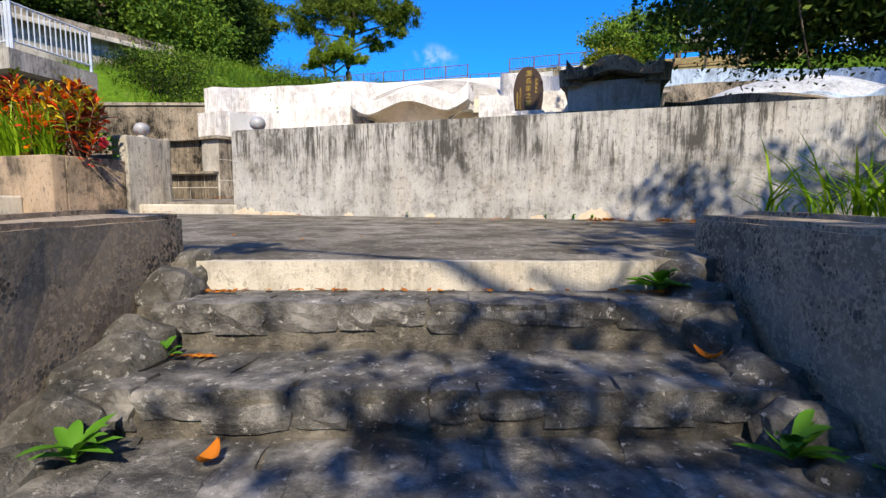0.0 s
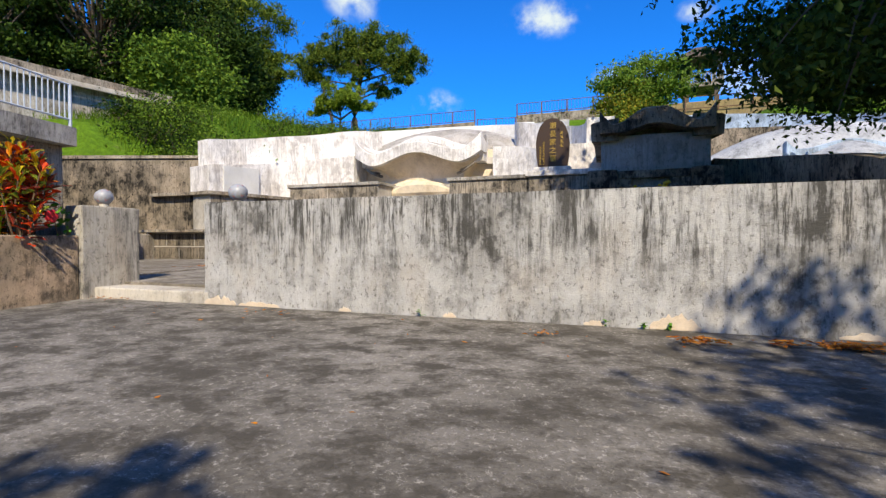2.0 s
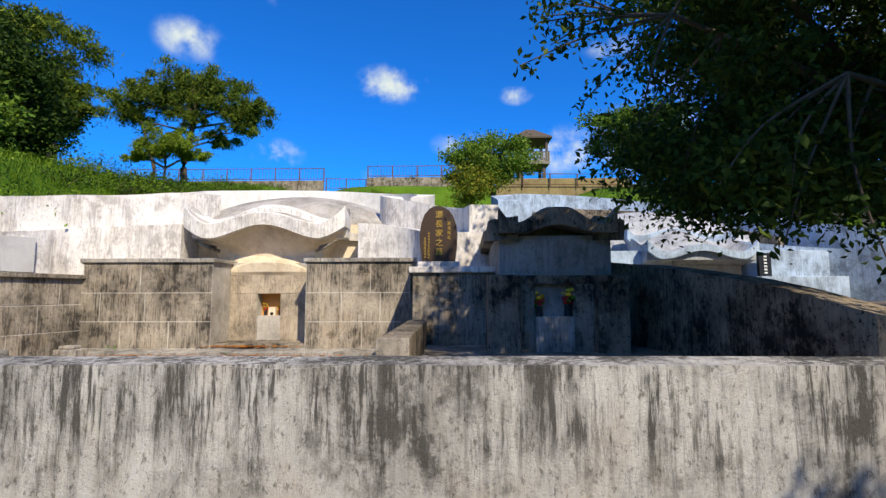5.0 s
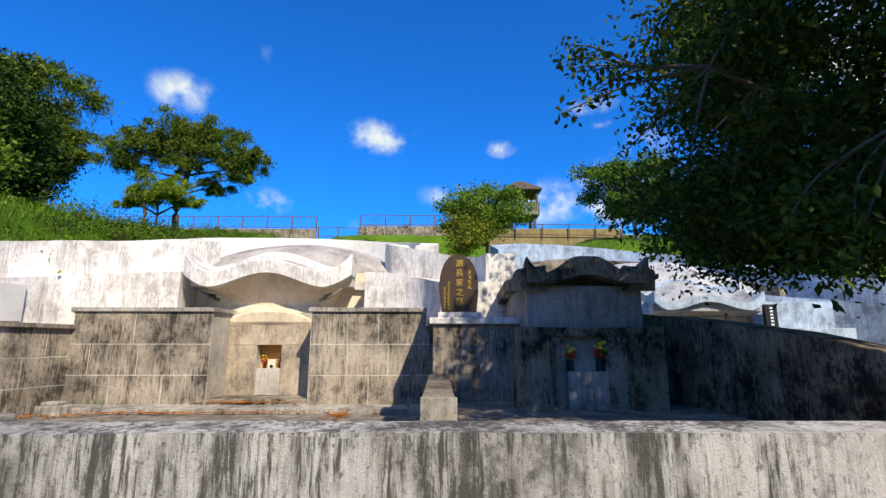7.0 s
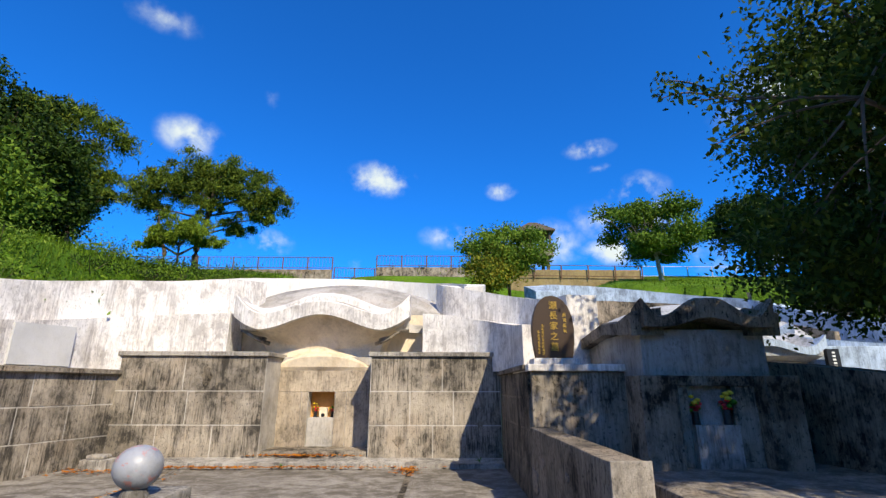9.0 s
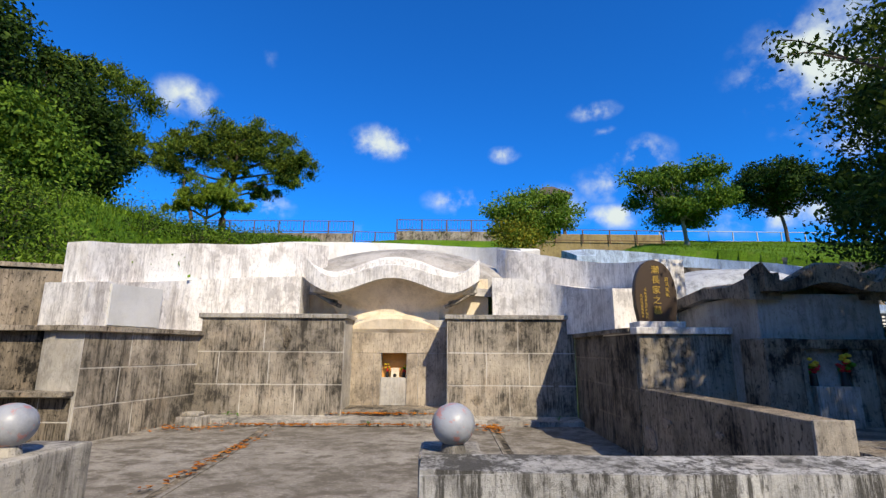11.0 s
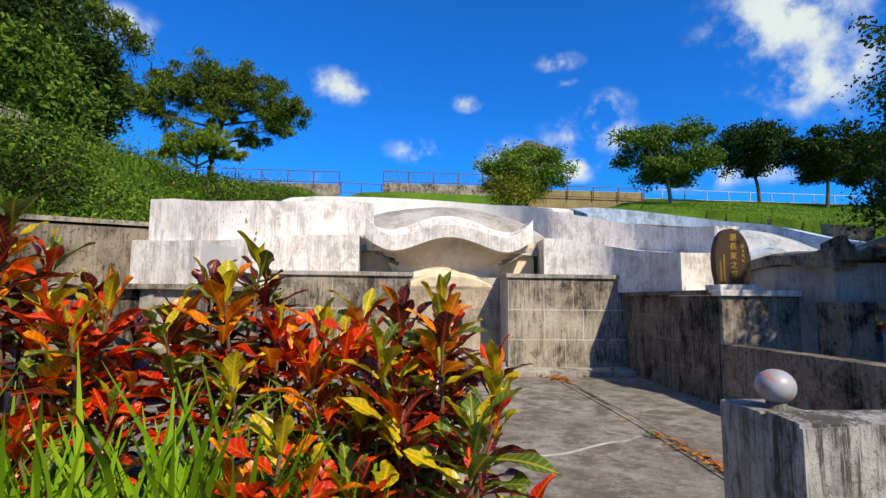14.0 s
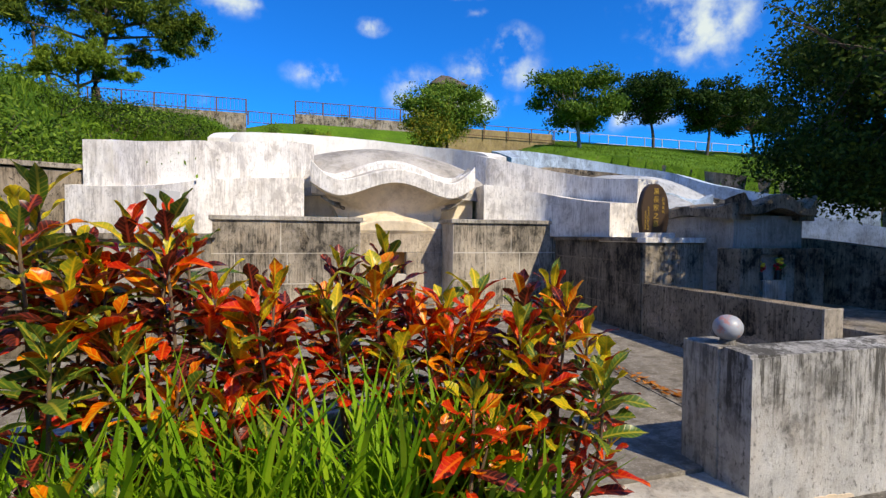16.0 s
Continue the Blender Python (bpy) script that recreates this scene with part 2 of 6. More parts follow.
M["paving"] = paving("worn_paving", (0.25, 0.23, 0.205), (0.075, 0.067, 0.056))
M["court"] = paving("court_paving", (0.32, 0.29, 0.25), (0.13, 0.112, 0.09))


def rock(name, pale, dark, vein):
    k = Nodes(name, 0.75, 0.35)
    a = k.noise(k.space(), 5, 9, 0.7, 0.35, 0.68)
    b = k.noise(k.space(), 22, 8, 0.72, 0.58, 0.64)
    c = k.noise(k.space(), 75, 4, 0.7, 0.3, 0.7)
    color = k.mix(k.each(), k.mix(a, dark, pale), k.mix(a, tuple(v * 0.7 for v in dark), tuple(v * 0.75 for v in pale)))
    color = k.mix(k.math("MULTIPLY", b, 0.8), color, vein)
    color = k.mix(k.math("MULTIPLY", c, 0.3), color, tuple(v * 0.5 for v in dark))
    k.bump(k.math("ADD", a, k.math("MULTIPLY", c, 0.3)), 0.7, 0.02)
    return k.done(color)


M["stone"] = rock("blue_limestone", (0.3, 0.285, 0.27), (0.045, 0.043, 0.041), (0.5, 0.48, 0.46))
M["mortar"] = rock("old_mortar", (0.24, 0.215, 0.18), (0.075, 0.066, 0.054), (0.34, 0.31, 0.26))


def flaked(name, buff, skin, black):
    """Buff render whose dark outer skin has come away in angular flakes."""
    k = Nodes(name, 0.92, 0.15)
    wide = k.noise(k.space((1, 1, 1.2)), 1.3, 6, 0.65, 0.38, 0.62)
    chips = k.cells(k.space(), 46, "F1")
    torn = k.noise(k.space(), 34, 7, 0.7, 0.44, 0.50)
    grain = k.noise(k.space(), 70, 4, 0.7, 0.3, 0.7)
    worn = k.ramp(k.math("ADD", k.math("MULTIPLY", wide, 0.62), k.math("MULTIPLY", chips, 0.75)), 0.5, 0.56)
    color = k.mix(k.noise(k.space(), 5, 6, 0.7, 0.35, 0.65), skin, black)
    color = k.mix(k.math("MULTIPLY", worn, k.math("SUBTRACT", 1.0, k.math("MULTIPLY", torn, 0.55))), color, buff)
    color = k.mix(k.math("MULTIPLY", grain, 0.25), color, tuple(v * 0.4 for v in skin))
    k.bump(k.math("SUBTRACT", k.math("MULTIPLY", grain, 0.3), worn), 0.5, 0.008)
    return k.done(color)


M["flaked"] = flaked("flaking_render", (0.42, 0.33, 0.245), (0.24, 0.215, 0.185), (0.05, 0.045, 0.04))
M["boulder"] = rock("mossy_boulder", (0.2, 0.19, 0.175), (0.045, 0.042, 0.036), (0.45, 0.44, 0.42))


def plain(name, color, rough=0.6, metal=0.0, scale=14, vary=0.25):
    k = Nodes(name, rough, 0.4)
    k.bsdf.inputs["Metallic"].default_value = metal
    c = k.mix(k.math("MULTIPLY", k.noise(k.space(world=False), scale, 6, 0.65, 0.35, 0.68), vary), color, tuple(v * 0.45 for v in color))
    k.bump(k.noise(k.space(world=False), scale * 4, 4, 0.6), 0.12, 0.004)
    return k.done(c)


def leafy(name, colors, rough=0.5, through=0.25, per_object=False):
    """Leaves, each with a colour of its own between those given."""
    k = Nodes(name, rough + 0.15, 0.12)
    r = k.n.new("ShaderNodeValToRGB")
    ramp = r.color_ramp
    ramp.elements[0].color, ramp.elements[1].color = (*colors[0], 1), (*colors[-1], 1)
    for i, c in enumerate(colors[1:-1]):
        ramp.elements.new((i + 1) / (len(colors) - 1)).color = (*c, 1)
    k.put(k.each() if per_object else k.island(), r.inputs[0])
    color = k.mix(k.math("MULTIPLY", k.noise(k.space(), 1.3, 4, 0.6, 0.35, 0.65), 0.4), r.outputs[0], tuple(v * 0.5 for v in colors[0]))
    k.done(color)
    t = k.n.new("ShaderNodeBsdfTranslucent")
    k.l.new(color, t.inputs["Color"])
    m = k.n.new("ShaderNodeMixShader")
    m.inputs[0].default_value = through
    k.l.new(k.bsdf.outputs[0], m.inputs[1])
    k.l.new(t.outputs[0], m.inputs[2])
    k.l.new(m.outputs[0], k.n["Material Output"].inputs["Surface"])
    return k.mat


M["leaf_dark"] = leafy("dark_evergreen_leaf", [(0.012, 0.03, 0.006), (0.028, 0.062, 0.010), (0.08, 0.14, 0.02)], 0.6, 0.14)
M["leaf_shade"] = leafy("shade_tree_leaf", [(0.02, 0.042, 0.008), (0.045, 0.088, 0.013), (0.12, 0.17, 0.025)], 0.45, 0.32)
M["leaf_mid"] = leafy("broadleaf", [(0.045, 0.10, 0.014), (0.10, 0.19, 0.022), (0.19, 0.29, 0.03)])
M["leaf_light"] = leafy("bright_leaf", [(0.08, 0.16, 0.02), (0.15, 0.26, 0.03), (0.24, 0.33, 0.05)])
M["leaf_gold"] = leafy("gold_leaf", [(0.10, 0.17, 0.025), (0.2, 0.26, 0.03), (0.42, 0.3, 0.03)])
M["needle"] = leafy("pine_needle", [(0.035, 0.07, 0.012), (0.10, 0.16, 0.02), (0.22, 0.27, 0.03)], 0.6)
M["needle_young"] = leafy("young_pine_needle", [(0.09, 0.16, 0.018), (0.17, 0.26, 0.025), (0.28, 0.36, 0.04)], 0.6)
M["leaf_wood"] = leafy("woodland_leaf", [(0.008, 0.022, 0.004), (0.024, 0.056, 0.007), (0.08, 0.14, 0.016)], 0.5, 0.16)
M["blade"] = leafy("grass_blade", [(0.055, 0.12, 0.01), (0.12, 0.22, 0.015), (0.2, 0.3, 0.025)])
M["strap"] = leafy("strap_leaf", [(0.10, 0.23, 0.011), (0.19, 0.37, 0.016), (0.32, 0.47, 0.028)], 0.4, 0.38)
M["weed"] = leafy("weed_leaf", [(0.07, 0.2, 0.02), (0.12, 0.32, 0.03)], 0.45)
M["dead"] = leafy("dead_leaf", [(0.24, 0.06, 0.012), (0.48, 0.15, 0.02), (0.6, 0.24, 0.035), (0.3, 0.11, 0.04)], 0.8, 0.15)
M["bark"] = plain("bark", (0.13, 0.095, 0.07), 0.95, 0, 6, 0.7)
M["palebark"] = plain("pale_bark", (0.3, 0.27, 0.22), 0.95, 0, 6, 0.6)
M["twig"] = plain("croton_stem", (0.15, 0.10, 0.06), 0.9, 0, 20, 0.5)
M["soil"] = plain("soil", (0.06, 0.045, 0.03), 0.95, 0, 9, 0.6)
M["railpaint"] = plain("pale_blue_rail_paint", (0.5, 0.56, 0.64), 0.5, 0.0, 8, 0.3)
M["rust"] = plain("brown_rail", (0.16, 0.09, 0.055), 0.7, 0.2, 8, 0.4)
# timber colour raised to give the glow of bounced light inside the niche
M["wood"] = plain("niche_timber", (0.70, 0.34, 0.10), 0.75, 0, 5, 0.4)
M["darkwood"] = plain("tower_timber", (0.10, 0.075, 0.055), 0.85, 0, 3, 0.4)
M["black_granite"] = plain("dark_brown_granite", (0.05, 0.027, 0.014), 0.5, 0.0, 60, 0.4)
M["gold"] = plain("gilt_letters", (0.62, 0.40, 0.09), 0.4, 0.5, 30, 0.2)
M["white_paint"] = plain("white_ceramic", (0.75, 0.74, 0.7), 0.3)
M["petal_red"] = plain("red_petal", (0.62, 0.02, 0.03), 0.6)
M["petal_yellow"] = plain("yellow_petal", (0.75, 0.5, 0.03), 0.6)
M["blackpaint"] = plain("black_vase", (0.02, 0.02, 0.022), 0.3)
M["blueband"] = plain("blue_glaze", (0.05, 0.1, 0.35), 0.3)


def sphere_paint():
    k = Nodes("silver_ball_paint", 0.42, 0.5)
    red = k.noise(k.space(world=False), 9.0, 8, 0.72, 0.54, 0.59)
    dull = k.noise(k.space(world=False), 4.0, 7, 0.7, 0.4, 0.7)
    color = k.mix(dull, (0.33, 0.345, 0.38), (0.19, 0.2, 0.225))
    k.bump(k.noise(k.space(world=False), 60, 3, 0.6), 0.2, 0.004)
    return k.done(k.mix(k.math("MULTIPLY", red, 0.6), color, (0.5, 0.14, 0.1)))


def croton_leaf(name, flesh, edge, vein):
    """Flesh colour with coloured midrib and veins, from the leaf's own shape: x across, y along."""
    k = Nodes(name, 0.34, 0.5)
    pos = k.space(world=False)
    ax = k.math("ABSOLUTE", k.axis(pos, 0))
    along = k.axis(pos, 1)
    rib = k.ramp(ax, 0.002, 0.0065, 1.0, 0.0)
    wave = k.n.new("ShaderNodeTexWave")
    wave.inputs["Scale"].default_value, wave.inputs["Distortion"].default_value = 14.0, 1.5
    shear = k.n.new("ShaderNodeCombineXYZ")
    k.put(k.math("SUBTRACT", along, k.math("MULTIPLY", ax, 0.9)), shear.inputs[0])
    k.l.new(shear.outputs[0], wave.inputs["Vector"])
    side = k.math("MULTIPLY", k.ramp(wave.outputs["Fac"], 0.72, 0.95), 0.45)
    blotch = k.noise(pos, 22, 5, 0.6, 0.45, 0.62)
    color = k.mix(k.each(), flesh, k.mix(0.5, flesh, edge))
    color = k.mix(k.math("MULTIPLY", blotch, 0.75), color, edge)
    color = k.mix(k.math("ADD", rib, side), color, vein)
    k.bump(k.math("ADD", rib, side), 0.3, 0.003)
    k.done(color)
    t = k.n.new("ShaderNodeBsdfTranslucent")
    k.l.new(color, t.inputs["Color"])
    m = k.n.new("ShaderNodeMixShader")
    m.inputs[0].default_value = 0.36
    k.l.new(k.bsdf.outputs[0], m.inputs[1])
    k.l.new(t.outputs[0], m.inputs[2])
    k.l.new(m.outputs[0], k.n["Material Output"].inputs["Surface"])
    return k.mat


M["ball"] = sphere_paint()
CROTON = [croton_leaf("croton_green", (0.06, 0.13, 0.015), (0.12, 0.2, 0.025), (0.4, 0.36, 0.04)),
          croton_leaf("croton_yellow", (0.28, 0.33, 0.02), (0.74, 0.48, 0.02), (0.86, 0.6, 0.03)),
          croton_leaf("croton_orange", (0.74, 0.10, 0.005), (0.9, 0.27, 0.008), (0.92, 0.48, 0.03)),
          croton_leaf("croton_red", (0.5, 0.010, 0.005), (0.74, 0.045, 0.008), (0.85, 0.14, 0.015)),
          croton_leaf("croton_maroon", (0.05, 0.009, 0.008), (0.1, 0.02, 0.01), (0.42, 0.06, 0.03))]


def ground_mat():
    k = Nodes("grass_ground", 0.95, 0.1)
    a = k.noise(k.space(), 0.35, 6, 0.6, 0.35, 0.65)
    b = k.noise(k.space(), 9, 6, 0.7, 0.35, 0.7)
    c = k.noise(k.space(), 2.0, 6, 0.7, 0.55, 0.7)
    color = k.mix(a, (0.065, 0.15, 0.012), (0.12, 0.235, 0.018))
    color = k.mix(k.math("MULTIPLY", b, 0.5), color, (0.035, 0.075, 0.012))
    color = k.mix(k.math("MULTIPLY", c, 0.35), color, (0.16, 0.15, 0.06))
    k.bump(b, 0.8, 0.05)
    return k.done(color)


M["ground"] = ground_mat()

# ---- building helpers ----
def mesh_of(name, bm, material, smooth=False):
    me = bpy.data.meshes.new(name)
    bmesh.ops.recalc_face_normals(bm, faces=bm.faces)
    bm.to_mesh(me)
    bm.free()
    me.materials.append(material)
    if smooth:
        me.polygons.foreach_set("use_smooth", [True] * len(me.polygons))
    return me


def thing(name, bm, material, label, category, kind="", group="", smooth=False):
    return tagged(new(name, mesh_of(name, bm, material, smooth)), label, category, group, kind)


def anchor(name, at, label, category, group="", kind=""):
    ob = new(name)
    ob.empty_display_size = 0.1
    ob.location = at
    return tagged(ob, label, category, group, kind)


def part(name, bm, material, parent, label="", smooth=False):
    """One mesh, built in the world's metres, as a part of parent."""
    ob = new(name, mesh_of(name, bm, material, smooth))
    ob.parent = parent
    at, up = parent.location.copy(), parent.parent
    if up:
        at = at + up.location
    ob.data.transform(Matrix.Translation(-at))
    return tagged(ob, label)


def piece(name, me, parent, m):
    """A piece that shares its mesh with others alike; m is its pose in its parent."""
    ob = new(name, me)
    ob.parent = parent
    ob.matrix_basis = m
    return ob


def box(bm, x0, x1, y0, y1, z0, z1, bevel=0.0):
    vs = [bm.verts.new(p) for p in ((x0, y0, z0), (x1, y0, z0), (x1, y1, z0), (x0, y1, z0), (x0, y0, z1), (x1, y0, z1), (x1, y1, z1), (x0, y1, z1))]
    fs = [bm.faces.new([vs[i] for i in f]) for f in ((3, 2, 1, 0), (4, 5, 6, 7), (0, 1, 5, 4), (1, 2, 6, 5), (2, 3, 7, 6), (3, 0, 4, 7))]
    if bevel:
        es = list({e for f in fs for e in f.edges})
        bmesh.ops.bevel(bm, geom=es, offset=bevel, segments=2, profile=0.6, affect="EDGES")
    return bm


def boxed(*a, bevel=0.0):
    return box(bmesh.new(), *a, bevel=bevel)


def loft(inner, outer, zbot, bm=None):
    """A solid between two lines of points of one length: its top runs from line to line, its sides fall to zbot."""
    bm = bm or bmesh.new()
    top = [[bm.verts.new(p) for p in line] for line in (inner, outer)]
    bot = [[bm.verts.new((p[0], p[1], zbot)) for p in line] for line in (inner, outer)]
    n = len(inner)
    for i in range(n - 1):
        bm.faces.new((top[0][i], top[0][i + 1], top[1][i + 1], top[1][i]))
        bm.faces.new((bot[0][i], bot[1][i], bot[1][i + 1], bot[0][i + 1]))
        for k in (0, 1):
            bm.faces.new((top[k][i], bot[k][i], bot[k][i + 1], top[k][i + 1]))
    for i in (0, n - 1):
        bm.faces.new((top[0][i], top[1][i], bot[1][i], bot[0][i]))
    return bm


def smooth_line(points, steps=6):
    """More points along a curve through those given."""
    ps = [Vector(p) for p in points]
    out = []
    for i in range(len(ps) - 1):
        a, b, c, d = ps[max(i - 1, 0)], ps[i], ps[i + 1], ps[min(i + 2, len(ps) - 1)]
        for k in range(steps):
            t = k / steps
            out.append(0.5 * (2 * b + (c - a) * t + (2 * a - 5 * b + 4 * c - d) * t * t + (3 * b - a - 3 * c + d) * t ** 3))
    return out + [ps[-1]]


def offset_line(line, d):
    """The line moved sideways by d in the plan."""
    out = []
    for i, p in enumerate(line):
        way = (line[min(i + 1, len(line) - 1)] - line[max(i - 1, 0)]).xy.normalized()
        out.append(Vector((p.x - way.y * d, p.y + way.x * d, p.z)))
    return out


def tube(bm, a, b, r0, r1=None, sides=8):
    a, b = Vector(a), Vector(b)
    r1 = r0 if r1 is None else r1
    q = (b - a).to_track_quat("Z", "Y")
    rings = [[bm.verts.new(p + q @ Vector((r * math.cos(2 * math.pi * i / sides), r * math.sin(2 * math.pi * i / sides), 0))) for i in range(sides)] for p, r in ((a, r0), (b, r1))]
    for i in range(sides):
        j = (i + 1) % sides
        bm.faces.new((rings[0][i], rings[0][j], rings[1][j], rings[1][i]))
    bm.faces.new(rings[0][::-1])
    bm.faces.new(rings[1])
    return bm


def limb(bm, line, r0, r1, sides=8):
    """A bent, tapering limb along a line of points."""
    rings = []
    n = len(line)
    for i, p in enumerate(line):
        way = (Vector(line[min(i + 1, n - 1)]) - Vector(line[max(i - 1, 0)])).normalized()
        q = way.to_track_quat("Z", "Y")
        r = r0 + (r1 - r0) * i / (n - 1)
        rings.append([bm.verts.new(Vector(p) + q @ Vector((r * math.cos(2 * math.pi * k / sides), r * math.sin(2 * math.pi * k / sides), 0))) for k in range(sides)])
    for a, b in zip(rings, rings[1:]):
        for k in range(sides):
            bm.faces.new((a[k], a[(k + 1) % sides], b[(k + 1) % sides], b[k]))
    bm.faces.new(rings[0][::-1])
    bm.faces.new(rings[-1])
    return bm


def rough_up(bm, amount, scale=1.5):
    for v in bm.verts:
        v.co += noise.noise_vector(v.co * scale) * amount
    return bm


def cut_up(bm, size):
    """Splits long edges, so that the surface can be uneven."""
    for _ in range(5):
        es = [e for e in bm.edges if e.calc_length() > size]
        if not es:
            break
        bmesh.ops.subdivide_edges(bm, edges=es, cuts=1, use_grid_fill=True)
    bmesh.ops.triangulate(bm, faces=[f for f in bm.faces if len(f.verts) > 4])
    return bm


def fast_mesh(name, verts, faces, material):
    """A mesh from arrays: verts n x 3, faces m x k."""
    me = bpy.data.meshes.new(name)
    me.vertices.add(len(verts))
    me.vertices.foreach_set("co", np.asarray(verts, np.float32).ravel())
    m, k = faces.shape
    me.loops.add(m * k)
    me.loops.foreach_set("vertex_index", faces.astype(np.int32).ravel())
    me.polygons.add(m)
    me.polygons.foreach_set("loop_start", np.arange(0, m * k, k, dtype=np.int32))
    me.update(calc_edges=True)
    me.materials.append(material)
    return me


def leaf_cloud(name, centers, size, material, rng, aspect=0.5, upright=0.0, droop=0.0):
    """Many single leaves, each a folded diamond of its own at one of the centers."""
    n = len(centers)
    d = rng.normal(size=(n, 3))
    d[:, 2] = d[:, 2] * (1 - upright * 0.5) + upright * 1.5 - droop
    d /= np.linalg.norm(d, axis=1)[:, None]
    o = rng.normal(size=(n, 3))
    s = np.cross(d, o)
    s /= np.linalg.norm(s, axis=1)[:, None] + 1e-9
    nrm = np.cross(d, s)
    length = size * rng.uniform(0.6, 1.35, (n, 1))
    c = np.asarray(centers)
    w = length * aspect * 0.5
    verts = np.stack([c - d * length * 0.5, c + s * w + nrm * w * 0.4, c + d * length * 0.5, c - s * w + nrm * w * 0.4], 1).reshape(-1, 3)
    i = np.arange(n)[:, None] * 4
    faces = np.concatenate([i + np.array([[0, 1, 2]]), i + np.array([[0, 2, 3]])], 0)
    return fast_mesh(name, verts, faces, material)


# ---- ground ----
def hill(x, y):
    """Height of the natural ground."""
    grade = 0.27 - 0.085 * min(1.0, max(0.0, (x + 15.0) / 4.0)) * min(1.0, max(0.0, (9.0 - x) / 6.0))
    up = 3.5 + grade * (min(y, 39.0 if x < 14.3 else 46.0) - 16.0)
    up += 0.07 * min(max(0.0, -13.5 - x), 16.0)
    if y > 42.5 and x < 14.3:
        up += 2.9 * min(1.0, (y - 42.5) / 3.5) * min(1.0, max(0.0, (x + 15.0) / 4.0)) * min(1.0, max(0.0, (9.0 - x) / 6.0))
    if y > 46.5 and x < 14.3:
        up += 1.3 * min(1.0, (y - 46.5) / 1.0)
    rise = min(1.0, max(0.0, (-14.6 - x) / 2.8))
    up += 1.9 * rise * rise * (3 - 2 * rise) * min(1.0, max(0.0, (30 - y) / 10))
    if x < -12.9:
        up = max(up, 3.3)
    if y > 62:
        up -= (y - 62) * 0.02
    up += 0.12 * noise.noise(Vector((x * 0.35, y * 0.35, 0))) + 0.3 * noise.noise(Vector((x * 0.08, y * 0.08, 3)))
    edge = 13.15 + 0.33 * max(-6.0, x + 13.1) if x < -12.9 else 24.6 if x < -1.9 else 22.5 if x < 1.2 else 29.6 if x < 9.5 else float(np.interp(x, (9.5, 11.0, 12.5, 14.5, 17.0, 20.0, 24.0), (29.0, 27.5, 25.0, 22.5, 20.0, 17.5, 13.0)))
    low = -1.9 + 0.06 * noise.noise(Vector((x, y, 7)))
    return low if y < edge else max(up, 0.0)


def axis_steps(lo, hi, fine_lo, fine_hi, step):
    inner = list(np.arange(fine_lo, fine_hi + 1e-6, step))
    out, s, v = [], step, fine_hi
    while v < hi:
        s *= 1.35
        v += s
        out.append(v)
    left, s, v = [], step, fine_lo
    while v > lo:
        s *= 1.35
        v -= s
        left.append(v)
    return left[::-1] + inner + out


def make_ground():
    xs, ys = axis_steps(-1500, 1500, -40, 45, 0.7), axis_steps(-1500, 1500, -6, 64, 0.7)
    verts = np.array([(x, y, hill(x, y)) for y in ys for x in xs])
    nx = len(xs)
    i = (np.arange(len(ys) - 1)[:, None] * nx + np.arange(nx - 1)[None, :]).ravel()[:, None]
    me = fast_mesh("ground", verts, np.concatenate([i, i + 1, i + nx + 1, i + nx], 1), M["ground"])
    me.polygons.foreach_set("use_smooth", [True] * len(me.polygons))
    tagged(new("ground", me), "grassy hillside rising behind the tombs", "ground", kind="structure")


make_ground()

# the landing before the tombs: level paving, cut back round the head of the stairs
A19 = radians(19.5)


def stair(u, v, z):
    """From the stair's own frame (u across, v up the flight) to the world."""
    return Vector((u * math.cos(A19) - v * math.sin(A19), u * math.sin(A19) + v * math.cos(A19), z))


def landing(y):
    """Height of the landing, which falls slightly towards the stairs."""
    return -0.106 * (6.15 - y) / 3.7


bm = bmesh.new()
outline = [stair(-1.5, 2.665, 0), stair(1.6, 2.665, 0), Vector((4.6, 4.2, 0)), Vector((9.5, 5.2, 0)), Vector((9.5, 6.14, 0)), Vector((-7.66, 6.14, 0)), Vector((-7.66, 4.86, 0)), Vector((-16.0, 4.86, 0)), Vector((-16.0, -3.4, 0)), stair(-1.75, -0.9, 0), stair(-1.72, 1.0, 0), stair(-1.7, 2.7, 0)]
vs = [bm.verts.new((p.x, p.y, landing(p.y))) for p in outline]
f = bm.faces.new(vs)
r = bmesh.ops.extrude_face_region(bm, geom=[f])
bmesh.ops.translate(bm, verts=[v for v in r["geom"] if isinstance(v, bmesh.types.BMVert)], vec=(0, 0, -2.2))
bmesh.ops.triangulate(bm, faces=bm.faces)
thing("pavement", bm, M["paving"], "dark worn cement paving of the landing", "pavement", "structure")

